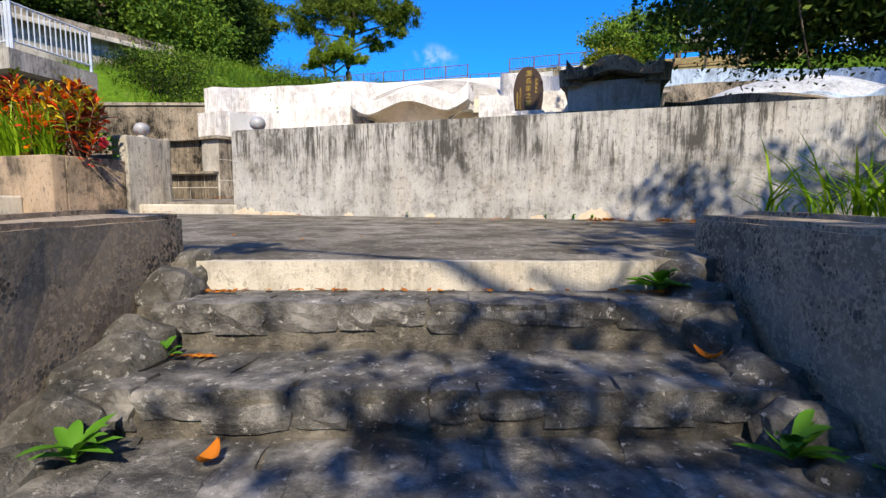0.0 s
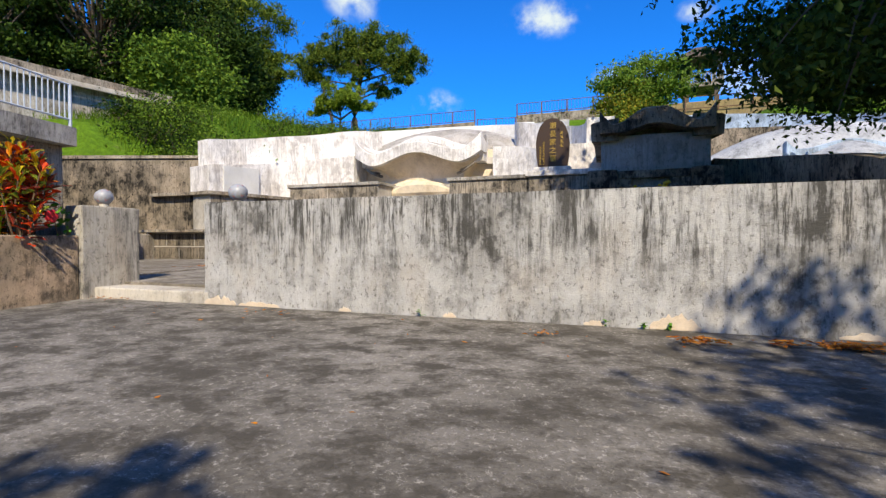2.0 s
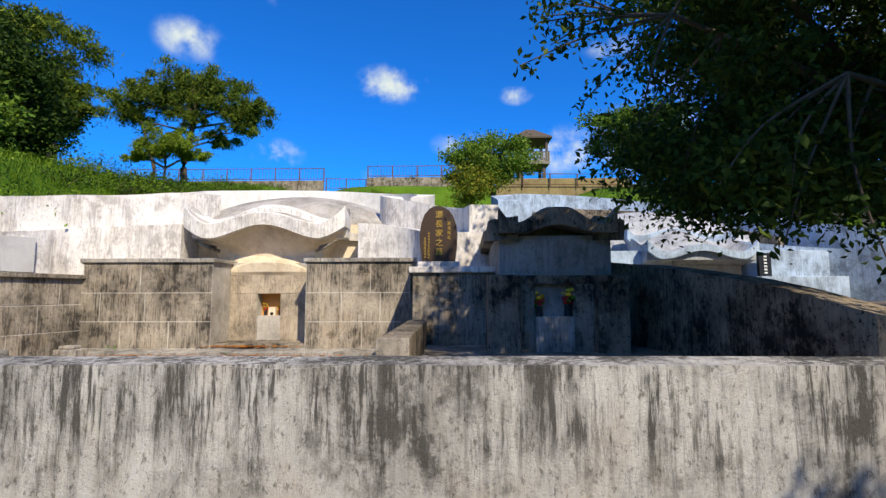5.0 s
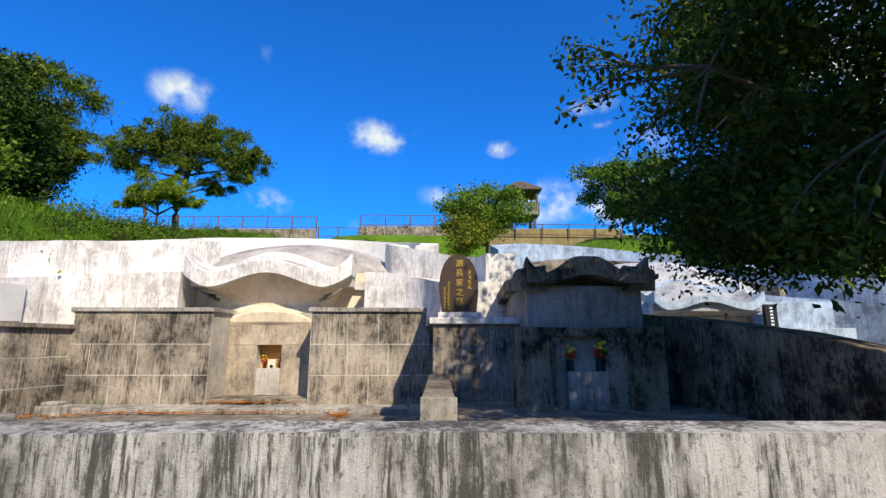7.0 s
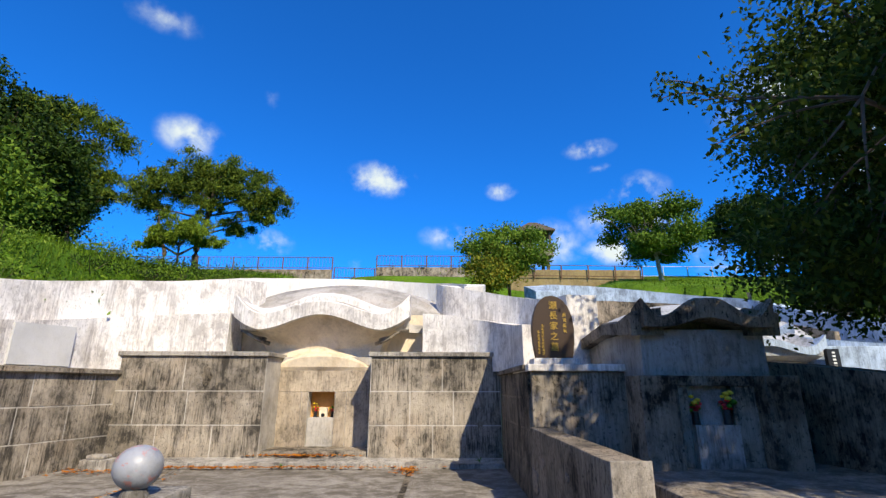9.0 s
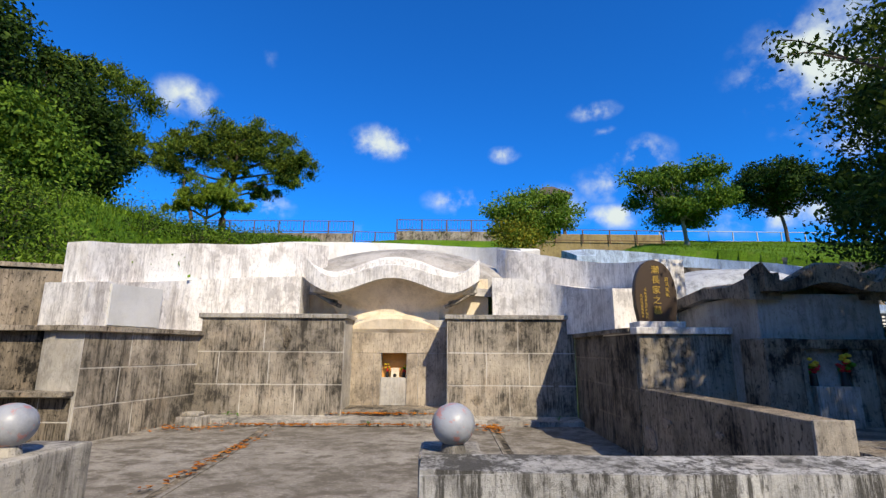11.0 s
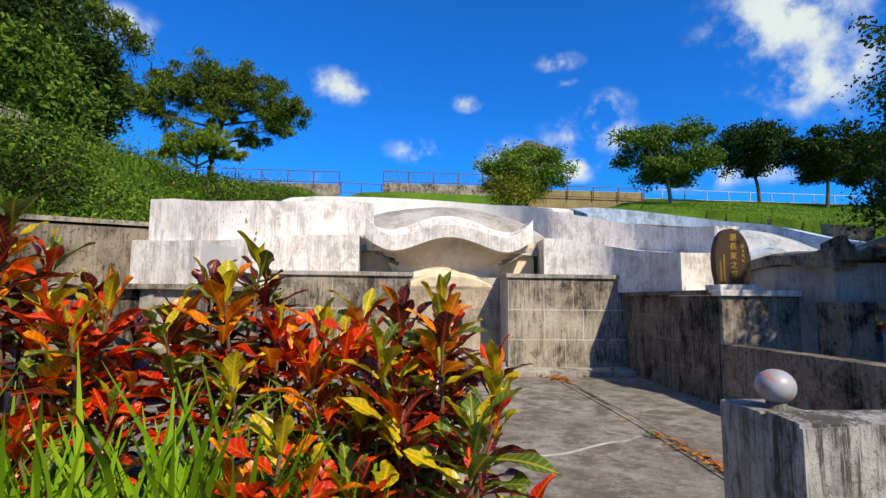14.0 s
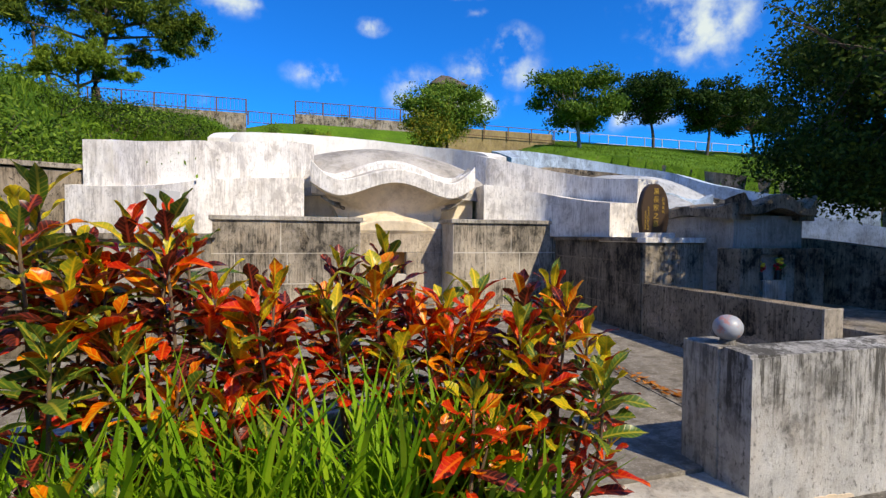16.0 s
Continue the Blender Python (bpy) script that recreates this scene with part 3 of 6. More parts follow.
# the court before the tomb
bm = loft([Vector((-13.6, 6.6, 0.19)), Vector((-2.3, 6.6, 0.19))], [Vector((-13.6, 15.2, 0.28)), Vector((-2.3, 15.2, 0.28))], -0.6)
thing("floor_court", bm, M["court"], "grey cement floor of the tomb court", "floor", "structure")
for line in ([(-4.62, 7.2), (-4.42, 10.2), (-4.38, 14.4)], [(-8.6, 7.2), (-8.75, 10.0), (-8.98, 13.2), (-9.2, 14.4)]):
    ln = smooth_line([(x, y, 0.192 + (y - 6.6) * 0.01047) for x, y in line], 5)
    a, b = offset_line(ln, 0.055), offset_line(ln, -0.055)
    thing("gutter", loft([p + Vector((0, 0, 0.002)) for p in a], [p + Vector((0, 0, 0.002)) for p in b], 0.1), M["dark"], "narrow blackened drain joint in the court floor", "gutter", "structure")
    for side in (0.12, -0.12):
        e = offset_line(ln, side)
        g = offset_line(ln, side * 0.45)
        thing("trim", loft([p + Vector((0, 0, 0.012)) for p in e], [p + Vector((0, 0, 0.009)) for p in g], 0.1), M["court"], "raised cement edge of the drain", "trim", "structure")
for pts, w in (([(-4.75, 9.82), (-5.1, 9.62), (-5.45, 9.5), (-6.0, 9.2), (-6.7, 9.05), (-7.4, 8.7)], 0.022), ([(-4.72, 9.8), (-4.95, 9.9), (-5.1, 10.05)], 0.018)):
    ln = smooth_line([(x, y, 0.19 + (y - 6.6) * 0.01047 + 0.005) for x, y in pts], 5)
    ln = [p + Vector((0.03 * noise.noise(p * 9), 0.03 * noise.noise(p * 7 + Vector((5, 0, 0))), 0)) for p in ln]
    thing("crack_filler", loft(offset_line(ln, w), offset_line(ln, -w), 0.1), M["kerb"], "pale mortar smeared into a crack of the floor", "crack", "structure")
bm = cut_up(loft([Vector((-10.9, 14.5, 0.36)), Vector((-2.45, 14.5, 0.37))], [Vector((-10.9, 15.4, 0.43)), Vector((-2.45, 15.4, 0.44))], -0.3), 0.6)
thing("kerb", rough_up(bm, 0.02), M["post"], "low cement ledge along the foot of the tomb", "kerb", "structure")
bm = boxed(-7.62, -5.55, 6.15, 6.75, -0.3, 0.15, bevel=0.02)
thing("sill", bm, M["kerb"], "pale cement sill across the gate", "sill", "structure")

# ---- front wall with its gate ends ----
bm = bmesh.new()
n = 26
xs = [-5.6 + (14.6) * i / n for i in range(n + 1)]
jit = [0.012 * noise.noise(Vector((x * 1.7, 3, 0))) for x in xs]
loft([Vector((x, 6.15 + j, 1.29 + j)) for x, j in zip(xs, jit)], [Vector((x, 6.47, 1.31 + j)) for x, j in zip(xs, jit)], -0.2, bm)
bmesh.ops.bevel(bm, geom=[e for e in bm.edges if all(v.co.z > 1 for v in e.verts) and abs(e.verts[0].co.y - e.verts[1].co.y) < 0.1], offset=0.025, segments=2, affect="EDGES")
thing("wall_front", bm, M["front"], "long low concrete wall with black rain streaks", "wall", "structure")
thing("wall_gate_east", boxed(-5.62, -5.27, 6.472, 6.88, -0.2, 1.305, bevel=0.02), M["post"], "short stained concrete return beside the gate", "wall", "structure")
thing("wall_gate_west", boxed(-7.98, -7.62, 6.0, 6.85, -0.2, 1.3, bevel=0.02), M["post"], "stained concrete gate end, a ball on its top", "wall", "structure")
thing("wall_front_west", boxed(-13.6, -7.985, 6.45, 6.72, -0.2, 1.05, bevel=0.02), M["post"], "low concrete wall behind the planter", "wall", "structure")


def ball(x, y, z, r=0.185):
    a = anchor("stone_ball", (x, y, z), "silver-painted stone ball on a gate end", "ball ornament", "balls on the gate")
    bm = bmesh.new()
    bmesh.ops.create_uvsphere(bm, u_segments=32, v_segments=20, radius=r)
    for v in bm.verts:
        v.co.z *= 0.94
        v.co += noise.noise_vector(v.co * 6) * 0.004 + Vector((x, y, z + 0.035 + r * 0.94))
    part("ball", bm, M["ball"], a, smooth=True)
    part("base", tube(bmesh.new(), (x, y, z - 0.01), (x, y, z + 0.05), 0.075, 0.06, 16), M["post"], a, "cement seat")


ball(-5.43, 6.56, 1.30, 0.122)
ball(-7.78, 6.42, 1.30, 0.122)

def bare_patch(x, w, h, seedling):
    """A patch where the skin of the wall has fallen off: an uneven flat shape, a few millimetres proud."""
    rng = random.Random(seedling)
    n = 16
    bm = bmesh.new()
    edge = [(x + w * (i / n - 0.5), 0.012 + h * max(0.12, math.sin(math.pi * (i + 0.2) / (n + 0.4)) ** 0.6 * rng.uniform(0.45, 1.0))) for i in range(n + 1)]
    for y in (6.139, 6.16):
        vs = [bm.verts.new((px, y, z)) for px, z in edge] + [bm.verts.new((edge[-1][0], y, 0.003)), bm.verts.new((edge[0][0], y, 0.003))]
        bm.faces.new(vs)
    bmesh.ops.bridge_loops(bm, edges=[e for e in bm.edges if len(e.link_faces) == 1])
    thing("bare_patch", bm, M["patch"], "cream patch of bare plaster at the wall's foot", "patch", "structure")


for k, (x, w, h) in enumerate(((-0.16, 0.42, 0.16), (-5.35, 0.5, 0.12), (-4.75, 0.6, 0.06), (-2.3, 0.14, 0.05), (1.25, 0.4, 0.06), (1.75, 0.3, 0.05), (-0.85, 0.2, 0.05), (2.6, 0.5, 0.07), (-3.55, 0.15, 0.05))):
    bare_patch(x, w, h, k)

# ---- planter ----
PX0, PX1, PY0, PY1 = -14.5, -7.68, 4.85, 5.99
thing("wall_planter_front", boxed(PX0, PX1, PY0, PY0 + 0.2, -0.3, 0.88, bevel=0.02), M["render"], "low planter wall in peeling buff render", "wall", "structure")
thing("wall_planter_side", boxed(PX1 - 0.2, PX1 - 0.002, PY0 + 0.202, PY1, -0.3, 0.878, bevel=0.02), M["render"], "end wall of the planter in peeling render", "wall", "structure")
thing("planter_ledge", boxed(-12.5, -8.35, PY0 - 0.32, PY0 - 0.003, -0.2, 0.28, bevel=0.03), M["kerb"], "low cement ledge along the planter", "ledge", "structure")
bm = cut_up(boxed(PX0, PX1 - 0.2, PY0 + 0.2, 6.45, -0.2, 0.78), 0.35)
thing("soil", rough_up(bm, 0.05, 3), M["soil"], "dark soil in the planter", "soil", "structure")

# ---- the tomb: piers, side walls, upper tiers ----
def block_wall(name, origin, along, length, courses, depth, material, joint, label, seedling, zbot, top, cap=None, ends=0.0):
    """A wall of dressed blocks: a core of joint mortar, blocks proud of it in courses, and a cap slab. along: unit vector; the face looks to the right of it."""
    rng = random.Random(seedling)
    along = Vector((along[0], along[1], 0)).normalized()
    outw = Vector((along.y, -along.x, 0))
    o = Vector((origin[0], origin[1], 0))
    turn = Matrix(((along.x, -outw.x, 0, 0), (along.y, -outw.y, 0, 0), (0, 0, 1, 0), (0, 0, 0, 1)))
    place = Matrix.Translation(o) @ turn
    core = boxed(0, length, 0.003, depth, zbot, top)
    bmesh.ops.transform(core, matrix=place, verts=core.verts)
    wall = anchor(name, (o.x, o.y, zbot), label, "wall", kind="structure")
    part("core", core, joint, wall)
    at = Matrix.Translation((0, 0, -zbot)) @ turn
    for k, (z0, z1) in enumerate(courses):
        x = -ends
        first = True
        while x < length - 0.01:
            w = rng.uniform(0.95, 1.7) * (0.6 if first and k % 2 else 1.0)
            if x + w > length - 0.45:
                w = length - x
            first = False
            b = boxed(x + 0.011, x + w - 0.011, -rng.uniform(0.0, 0.006), 0.1, z0 + 0.012, z1 - 0.012, bevel=0.005)
            me = mesh_of("block", b, material)
            piece("block", me, wall, at)
            x += w
    if cap:
        c = cut_up(boxed(-cap[1], length + cap[2], -cap[3], depth * 0.6, top, top + cap[0], bevel=0.012), 0.7)
        rough_up(c, 0.008)
        bmesh.ops.transform(c, matrix=place, verts=c.verts)
        part("cap", c, cap[4], wall, "cement cap slab")
    return wall


COURSES = [(0.40, 1.07), (1.07, 1.79), (1.79, 2.56)]
block_wall("wall_pier_west", (-11.15, 15.05), (1, 0), 3.42, COURSES, 2.4, M["block"], M["joint"], "pier of weathered grey blocks beside the tomb front", 3, 0.3, 2.56, (0.1, 0.0, 0.06, 0.06, M["post"]))
block_wall("wall_pier_east", (-5.36, 15.05), (1, 0), 2.94, COURSES, 2.4, M["block"], M["joint"], "pier of weathered grey blocks with a slanting shadow", 5, 0.3, 2.56, (0.1, 0.06, 0.0, 0.06, M["post"]))
block_wall("wall_side_west", (-11.72, 12.3), (0.235, 0.972), 2.83, [(0.2, 0.85), (0.85, 1.5), (1.5, 2.14)], 0.9, M["block"], M["joint"], "side wall of dark grey blocks", 7, 0.0, 2.14, (0.1, 0.12, 0.0, 0.1, M["mid"]))
# shaded face: its darkness is put into the block colour
side_e = block_wall("wall_side_east", (-2.42, 15.04), (0.0, -1.0), 3.5, [(0.2, 0.75), (0.75, 1.25), (1.25, 1.72), (1.72, 2.14)], 0.5, M["darkblock"], M["dark"], "side wall of stained blocks, darkened to carry its shade", 9, 0.0, 2.14, (0.09, 0.0, -0.1, 0.06, M["dark"]))
block_wall("wall_wing_west", (-14.2, 12.28), (1, 0), 2.44, [(0.2, 0.62), (0.62, 1.02)], 0.6, M["darkblock"], M["joint"], "low front of the west wing, streaked black", 11, -0.2, 1.04, (0.08, 0.2, 0.0, 0.22, M["mid"]))
thing("wall_wing_upper", boxed(-14.2, -11.73, 12.56, 13.2, 1.0, 2.14, bevel=0.02), M["dark"], "streaked wall above the wing ledge", "wall", "structure")
thing("trim_wing", boxed(-14.2, -11.62, 12.36, 13.2, 2.142, 2.24, bevel=0.012), M["mid"], "pale cap of the west wing", "trim", "structure")
ln = [Vector((-12.75, 13.0, 3.3)), Vector((-15.8, 12.0, 3.32)), Vector((-20.0, 10.6, 3.34))]
thing("wall_back_west", loft(ln, offset_line(ln, -0.4), -0.5), M["dark"], "tall dark retaining wall with a grey cap", "wall", "structure")
cp = [p + Vector((0.02, -0.05, 0.12)) for p in ln]
thing("trim_back_west", loft(cp, offset_line(cp, -0.5), 3.34), M["mid"], "grey cement cap of the retaining wall", "trim", "structure")
thing("wall_court_west", boxed(-14.2, -13.9, 6.4, 12.6, -0.5, 1.0, bevel=0.03), M["mid"], "low wall along the west of the court", "wall", "structure")

rng_m = random.Random(77)
for mx, mz, mw, mh in ((-9.06, 2.12, 0.3, 0.5), (-2.9, 1.1, 0.22, 0.16), (-4.7, 0.75, 0.3, 0.2)):
    bm = bmesh.new()
    n_ = 22
    rim = [(mx + mw * 0.5 * math.cos(k * 6.283 / n_) * rng_m.uniform(0.45, 1.1), mz + mh * 0.5 * math.sin(k * 6.283 / n_) * rng_m.uniform(0.45, 1.1)) for k in range(n_)]
    for yy in (15.032, 15.05):
        bm.faces.new([bm.verts.new((px, yy, pz)) for px, pz in rim])
    bmesh.ops.bridge_loops(bm, edges=[e for e in bm.edges if len(e.link_faces) == 1])
    thing("moss_patch", bm, M["dark"], "black crust of dry moss on the blocks", "moss", "structure")

# white tiers above the piers
B_W = smooth_line([(-11.86, 12.42, 3.02), (-11.62, 13.6, 3.18), (-11.35, 14.7, 3.38), (-10.6, 15.35, 3.52), (-9.6, 15.75, 3.63), (-9.05, 15.85, 3.66)])
B_WO = smooth_line([(-12.9, 12.7, 3.04), (-12.6, 14.0, 3.2), (-12.2, 15.4, 3.4), (-11.3, 16.3, 3.54), (-10.0, 17.2, 3.65), (-9.05, 17.6, 3.68)])
A_W = smooth_line([(-12.66, 12.78, 3.83), (-12.35, 14.0, 4.03), (-11.7, 15.2, 4.28), (-10.7, 16.25, 4.48), (-9.72, 16.95, 4.68), (-9.2, 17.7, 4.78)])
B_E = smooth_line([(-4.22, 15.85, 3.66), (-3.5, 15.72, 3.6), (-2.75, 15.3, 3.42), (-2.36, 14.4, 3.22), (-2.27, 13.4, 3.08), (-2.25, 12.85, 3.02)])
B_EO = smooth_line([(-4.0, 17.6, 3.68), (-2.9, 17.0, 3.6), (-1.7, 16.2, 3.44), (-1.1, 15.0, 3.24), (-0.95, 13.7, 3.1), (-0.9, 13.1, 3.05)])
A_E = smooth_line([(-3.9, 17.6, 4.76), (-3.62, 16.95, 4.6), (-2.7, 16.3, 4.32), (-1.85, 15.5, 4.02), (-1.45, 14.3, 3.78), (-1.32, 13.1, 3.64)])


def tier(name, inner, outer, zbot, label, mat=M["white"]):
    bm = cut_up(loft(inner, outer, zbot), 0.8)
    thing(name, rough_up(bm, 0.012, 2), mat, label, "wall", "structure")


tier("wall_tier_west", B_W, B_WO, 2.24, "curving lower tier in stained white limewash")
tier("wall_tier_east", B_E, B_EO, 2.23, "curving lower tier with black runs in white limewash")
tier("wall_arm_west", offset_line(A_W, -0.5), A_W, 2.2, "upper white arm wall of the tomb, streaked at its end")
tier("wall_arm_east", A_E, offset_line(A_E, 0.62), 2.2, "upper white arm wall ending in a squared pillar")
ln = [Vector((-11.73, 12.85, 3.04)), Vector((-11.60, 13.45, 3.06)), Vector((-11.46, 14.05, 3.08))]
thing("plaster_panel", loft(ln, offset_line(ln, 0.12), 2.27), M["plaster"], "smooth pale plaster panel on the white tier", "panel", "structure")

# the ring wall behind and the grey back of the vault
RING = smooth_line([(-11.8, 19.0, 5.1), (-11.75, 20.9, 5.62), (-10.6, 22.9, 6.02), (-8.6, 24.0, 6.22), (-6.4, 24.2, 6.2), (-4.2, 23.4, 5.95), (-2.7, 21.7, 5.62), (-2.3, 19.7, 5.22), (-2.45, 18.4, 4.9)], 6)
tier("wall_ring", offset_line(RING, -0.6), RING, 2.5, "horseshoe ring wall in bright limewash behind the vault", M["cleanwhite"])
bm = bmesh.new()
grid = []
for y in np.linspace(16.6, 24.0, 22):
    rise = float(np.interp(y, (16.6, 17.0, 17.6, 18.4, 19.2, 20.5, 22.5, 24.0), (0.1, 0.5, 0.76, 0.93, 1.0, 0.98, 0.7, 0.4)))
    grid.append([bm.verts.new((x, y, 3.1 + 1.95 * rise * max(0.0, 1 - ((x + 6.7) / 4.6) ** 2) ** 0.8 + 0.03 * noise.noise(Vector((x, y, 1))))) for x in np.linspace(-11.3, -2.2, 40)])
for r0, r1 in zip(grid, grid[1:]):
    for i in range(len(r0) - 1):
        bm.faces.new((r0[i], r0[i + 1], r1[i + 1], r1[i]))
thing("vault_back", bm, M["vault"], "domed turtle-back of the vault in greying plaster", "tomb roof", "structure", smooth=True)

# ---- the tomb front: eave, cove, facade, niche ----
CX = -6.72
HALF = 2.17


def eave_z(s):
    """Height of the eave's lower edge; s from -1 to 1 across."""
    a = abs(s)
    if a < 0.68:
        return 3.23 + 0.37 * (0.5 + 0.5 * math.cos(math.pi * a / 0.68)) ** 0.9
    return 3.23 + 0.33 * ((a - 0.68) / 0.32) ** 1.6


tomb = anchor("tomb", (CX, 16.0, 0.4), "white turtle-back tomb front with an undulating eave", "tomb")
N = 64


def eave_part(rows, name, mat, label=""):
    bm = bmesh.new()
    g = []
    for i in range(N + 1):
        s = -1 + 2 * i / N
        g.append([bm.verts.new(p) for p in rows(s)])
    k = len(g[0])
    for a, b in zip(g, g[1:]):
        for j in range(k):
            bm.faces.new((a[j], b[j], b[(j + 1) % k], a[(j + 1) % k]))
    bm.faces.new(g[0])
    bm.faces.new(g[-1][::-1])
    ob = part(name, bm, mat, tomb, label)
    return ob


def eave_top(s):
    a = abs(s)
    return eave_z(s) + 0.34 + 0.07 * min(1.0, a / 0.68) + 0.15 * max(0.0, (a - 0.7) / 0.3) ** 2


def eave_rows(s):
    """The white band: a lip in front, hollow behind, undercut by the cove."""
    z, x, top, a = eave_z(s), CX + HALF * s, eave_top(s), abs(s)
    y = 15.58 + 0.10 * max(0.0, a - 0.75) / 0.25
    return [(x, y, z), (x, y - 0.015, top - 0.03), (x, y + 0.03, top), (x, y + 0.10, top - 0.01), (x, y + 0.16, top - 0.07), (x, y + 0.75, top - 0.25), (x, y + 0.75, z + 0.02), (x, y + 0.3, z - 0.01)]


def trough_rows(s):
    """The grey hollow on top of the band."""
    x, top, a = CX + HALF * 0.995 * s, eave_top(s), abs(s)
    y = 15.58 + 0.10 * max(0.0, a - 0.75) / 0.25
    return [(x, y + 0.13, top - 0.045), (x, y + 0.32, top - 0.09), (x, y + 0.55, top + 0.03), (x, y + 0.72, top + 0.13 * (1 - a ** 4)), (x, y + 0.74, top - 0.3), (x, y + 0.16, top - 0.3)]


def ridge_rows(s):
    """The second wave behind it, running out into the tips."""
    a = abs(s)
    top, lift = eave_top(s * 0.97), 0.34 * max(0.0, 1 - a ** 3)
    x = CX + HALF * 0.99 * s
    y = 15.58 + 0.10 * max(0.0, a - 0.75) / 0.25 + 0.66 - 0.35 * a ** 4
    back = 1.1 - 0.3 * a
    return [(x, y, top - 0.08), (x, y + 0.05, top + lift * 0.75), (x, y + 0.16, top + lift), (x, y + 0.34, top + lift * 0.95), (x * 0.98 + CX * 0.02, y + back, top + lift * 0.8), (x * 0.98 + CX * 0.02, y + back, 3.3), (x, y + 0.1, 3.3)]


eave_part(eave_rows, "eave", M["white"], "undulating limewashed eave band")
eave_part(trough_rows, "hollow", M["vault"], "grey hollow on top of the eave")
eave_part(ridge_rows, "ridge", M["white"], "second limewashed wave behind the eave")


def cove_rows(s):
    """The plaster neck: from under the eave back to a waist and out again to the ledge."""
    a = abs(s)
    x = lambda f: CX + f * s
    ledge = 2.66 - 0.28 * a ** 2.5
    bowl = [(x(2.12 - 0.96 * math.sin(f * math.pi / 2) ** 1.2), 15.66 + 0.12 * a + 0.60 * math.sin(f * math.pi / 2) ** 0.8, eave_z(s * 0.97) + 0.015 - (eave_z(s * 0.97) - 2.80) * f ** 0.9) for f in (0, 0.08, 0.18, 0.3, 0.45, 0.6, 0.75, 0.9, 1.0)]
    return bowl + [(x(1.16), 16.26, ledge + 0.09), (x(1.17), 16.0 + 0.10 * a, ledge), (x(1.185), 15.95 + 0.12 * a, ledge - 0.05), (x(1.185), 16.0 + 0.06 * a, 2.36), (x(1.185), 16.09, 2.26), (x(1.185), 16.6, 2.2), (x(1.8), 17.0, 3.3)]


eave_part(cove_rows, "cove", M["cove"], "smoke-stained plaster cove and pale ledge, bounced light in their colour")
for sx in (-1, 1):
    for k in (0, 1):
        d = 0.10 * k
        bm = limb(bmesh.new(), [(CX + sx * (1.32 + d), 16.02, 2.92 + d), (CX + sx * (1.58 + d), 15.9, 3.0 + d * 0.8), (CX + sx * (1.82 + d), 15.84, 3.14 + d * 0.6)], 0.05, 0.03, 8)
        part("bracket", bm, M["mid"], tomb, "dark moulded bracket under the eave", smooth=True)
part("backing", boxed(-9.04, -4.24, 16.75, 17.5, 2.5, 3.75), M["cove"], tomb)
# the facade in slabs round the niche
FY = 16.08
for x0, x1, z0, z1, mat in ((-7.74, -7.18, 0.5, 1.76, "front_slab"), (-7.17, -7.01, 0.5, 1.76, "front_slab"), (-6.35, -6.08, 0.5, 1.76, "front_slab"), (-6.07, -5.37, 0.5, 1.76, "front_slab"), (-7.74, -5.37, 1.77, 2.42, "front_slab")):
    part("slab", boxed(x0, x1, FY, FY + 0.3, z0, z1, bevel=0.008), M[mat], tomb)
part("facade_core", boxed(-7.75, -7.0, FY + 0.015, FY + 0.9, 0.4, 2.6), M["joint"], tomb)
part("facade_core", boxed(-6.36, -5.36, FY + 0.015, FY + 0.9, 0.4, 2.6), M["joint"], tomb)
part("facade_core", boxed(-7.0, -6.36, FY + 0.015, FY + 0.9, 1.775, 2.6), M["joint"], tomb)
part("niche_lining", boxed(-7.0, -6.36, FY + 0.36, FY + 0.9, 0.4, 1.774), M["wood"], tomb, "orange-brown back of the niche, brightened as by bounced light")
part("door_slab", boxed(-6.995, -6.365, FY + 0.03, FY + 0.2, 0.5, 1.17, bevel=0.01), M["joint"], tomb, "pale slab closing the lower niche")
thing("step", cut_up(boxed(-8.05, -5.38, 15.15, 16.4, 0.3, 0.52, bevel=0.02), 0.5), M["mid"], "low worn step before the tomb niche", "step", "structure")


def vase(x, y, z, s=1.0):
    a = anchor("flower_vase", (x, y, z), "small vase with red and yellow flowers in the niche", "vase", "vases in the niches")
    part("vase", tube(bmesh.new(), (x, y, z), (x, y, z + 0.14 * s), 0.045 * s, 0.035 * s, 12), M["blackpaint"], a, "dark glazed vase")
    rng = random.Random(x)
    for mat, n, dz in (("petal_red", 9, 0.19), ("petal_yellow", 5, 0.27), ("weed", 6, 0.2)):
        for _ in range(n):
            bm = bmesh.new()
            p = Matrix.Translation((x + rng.uniform(-0.06, 0.06) * s, y + rng.uniform(-0.05, 0.05) * s, z + (dz + rng.uniform(-0.05, 0.05)) * s))
            bmesh.ops.create_icosphere(bm, subdivisions=1, radius=rng.uniform(0.024, 0.04) * s, matrix=p @ Matrix.Diagonal((1, 1, 0.7, 1)))
            part("flower" if mat != "weed" else "leaf", bm, M[mat], a)


vase(-6.86, FY + 0.27, 1.17)
vase(-6.44, FY + 0.27, 1.17)
thing("slab_top", boxed(-6.995, -6.365, FY + 0.2, FY + 0.359, 0.5, 1.168), M["joint"], "pale ledge inside the niche", "ledge", "structure")
a = anchor("incense_burner", (-6.66, FY + 0.26, 1.17), "pale block incense burner with a dark mouth in the niche", "incense burner")
part("body", boxed(-6.76, -6.56, FY + 0.2, FY + 0.33, 1.17, 1.40, bevel=0.012), M["cove"], a)
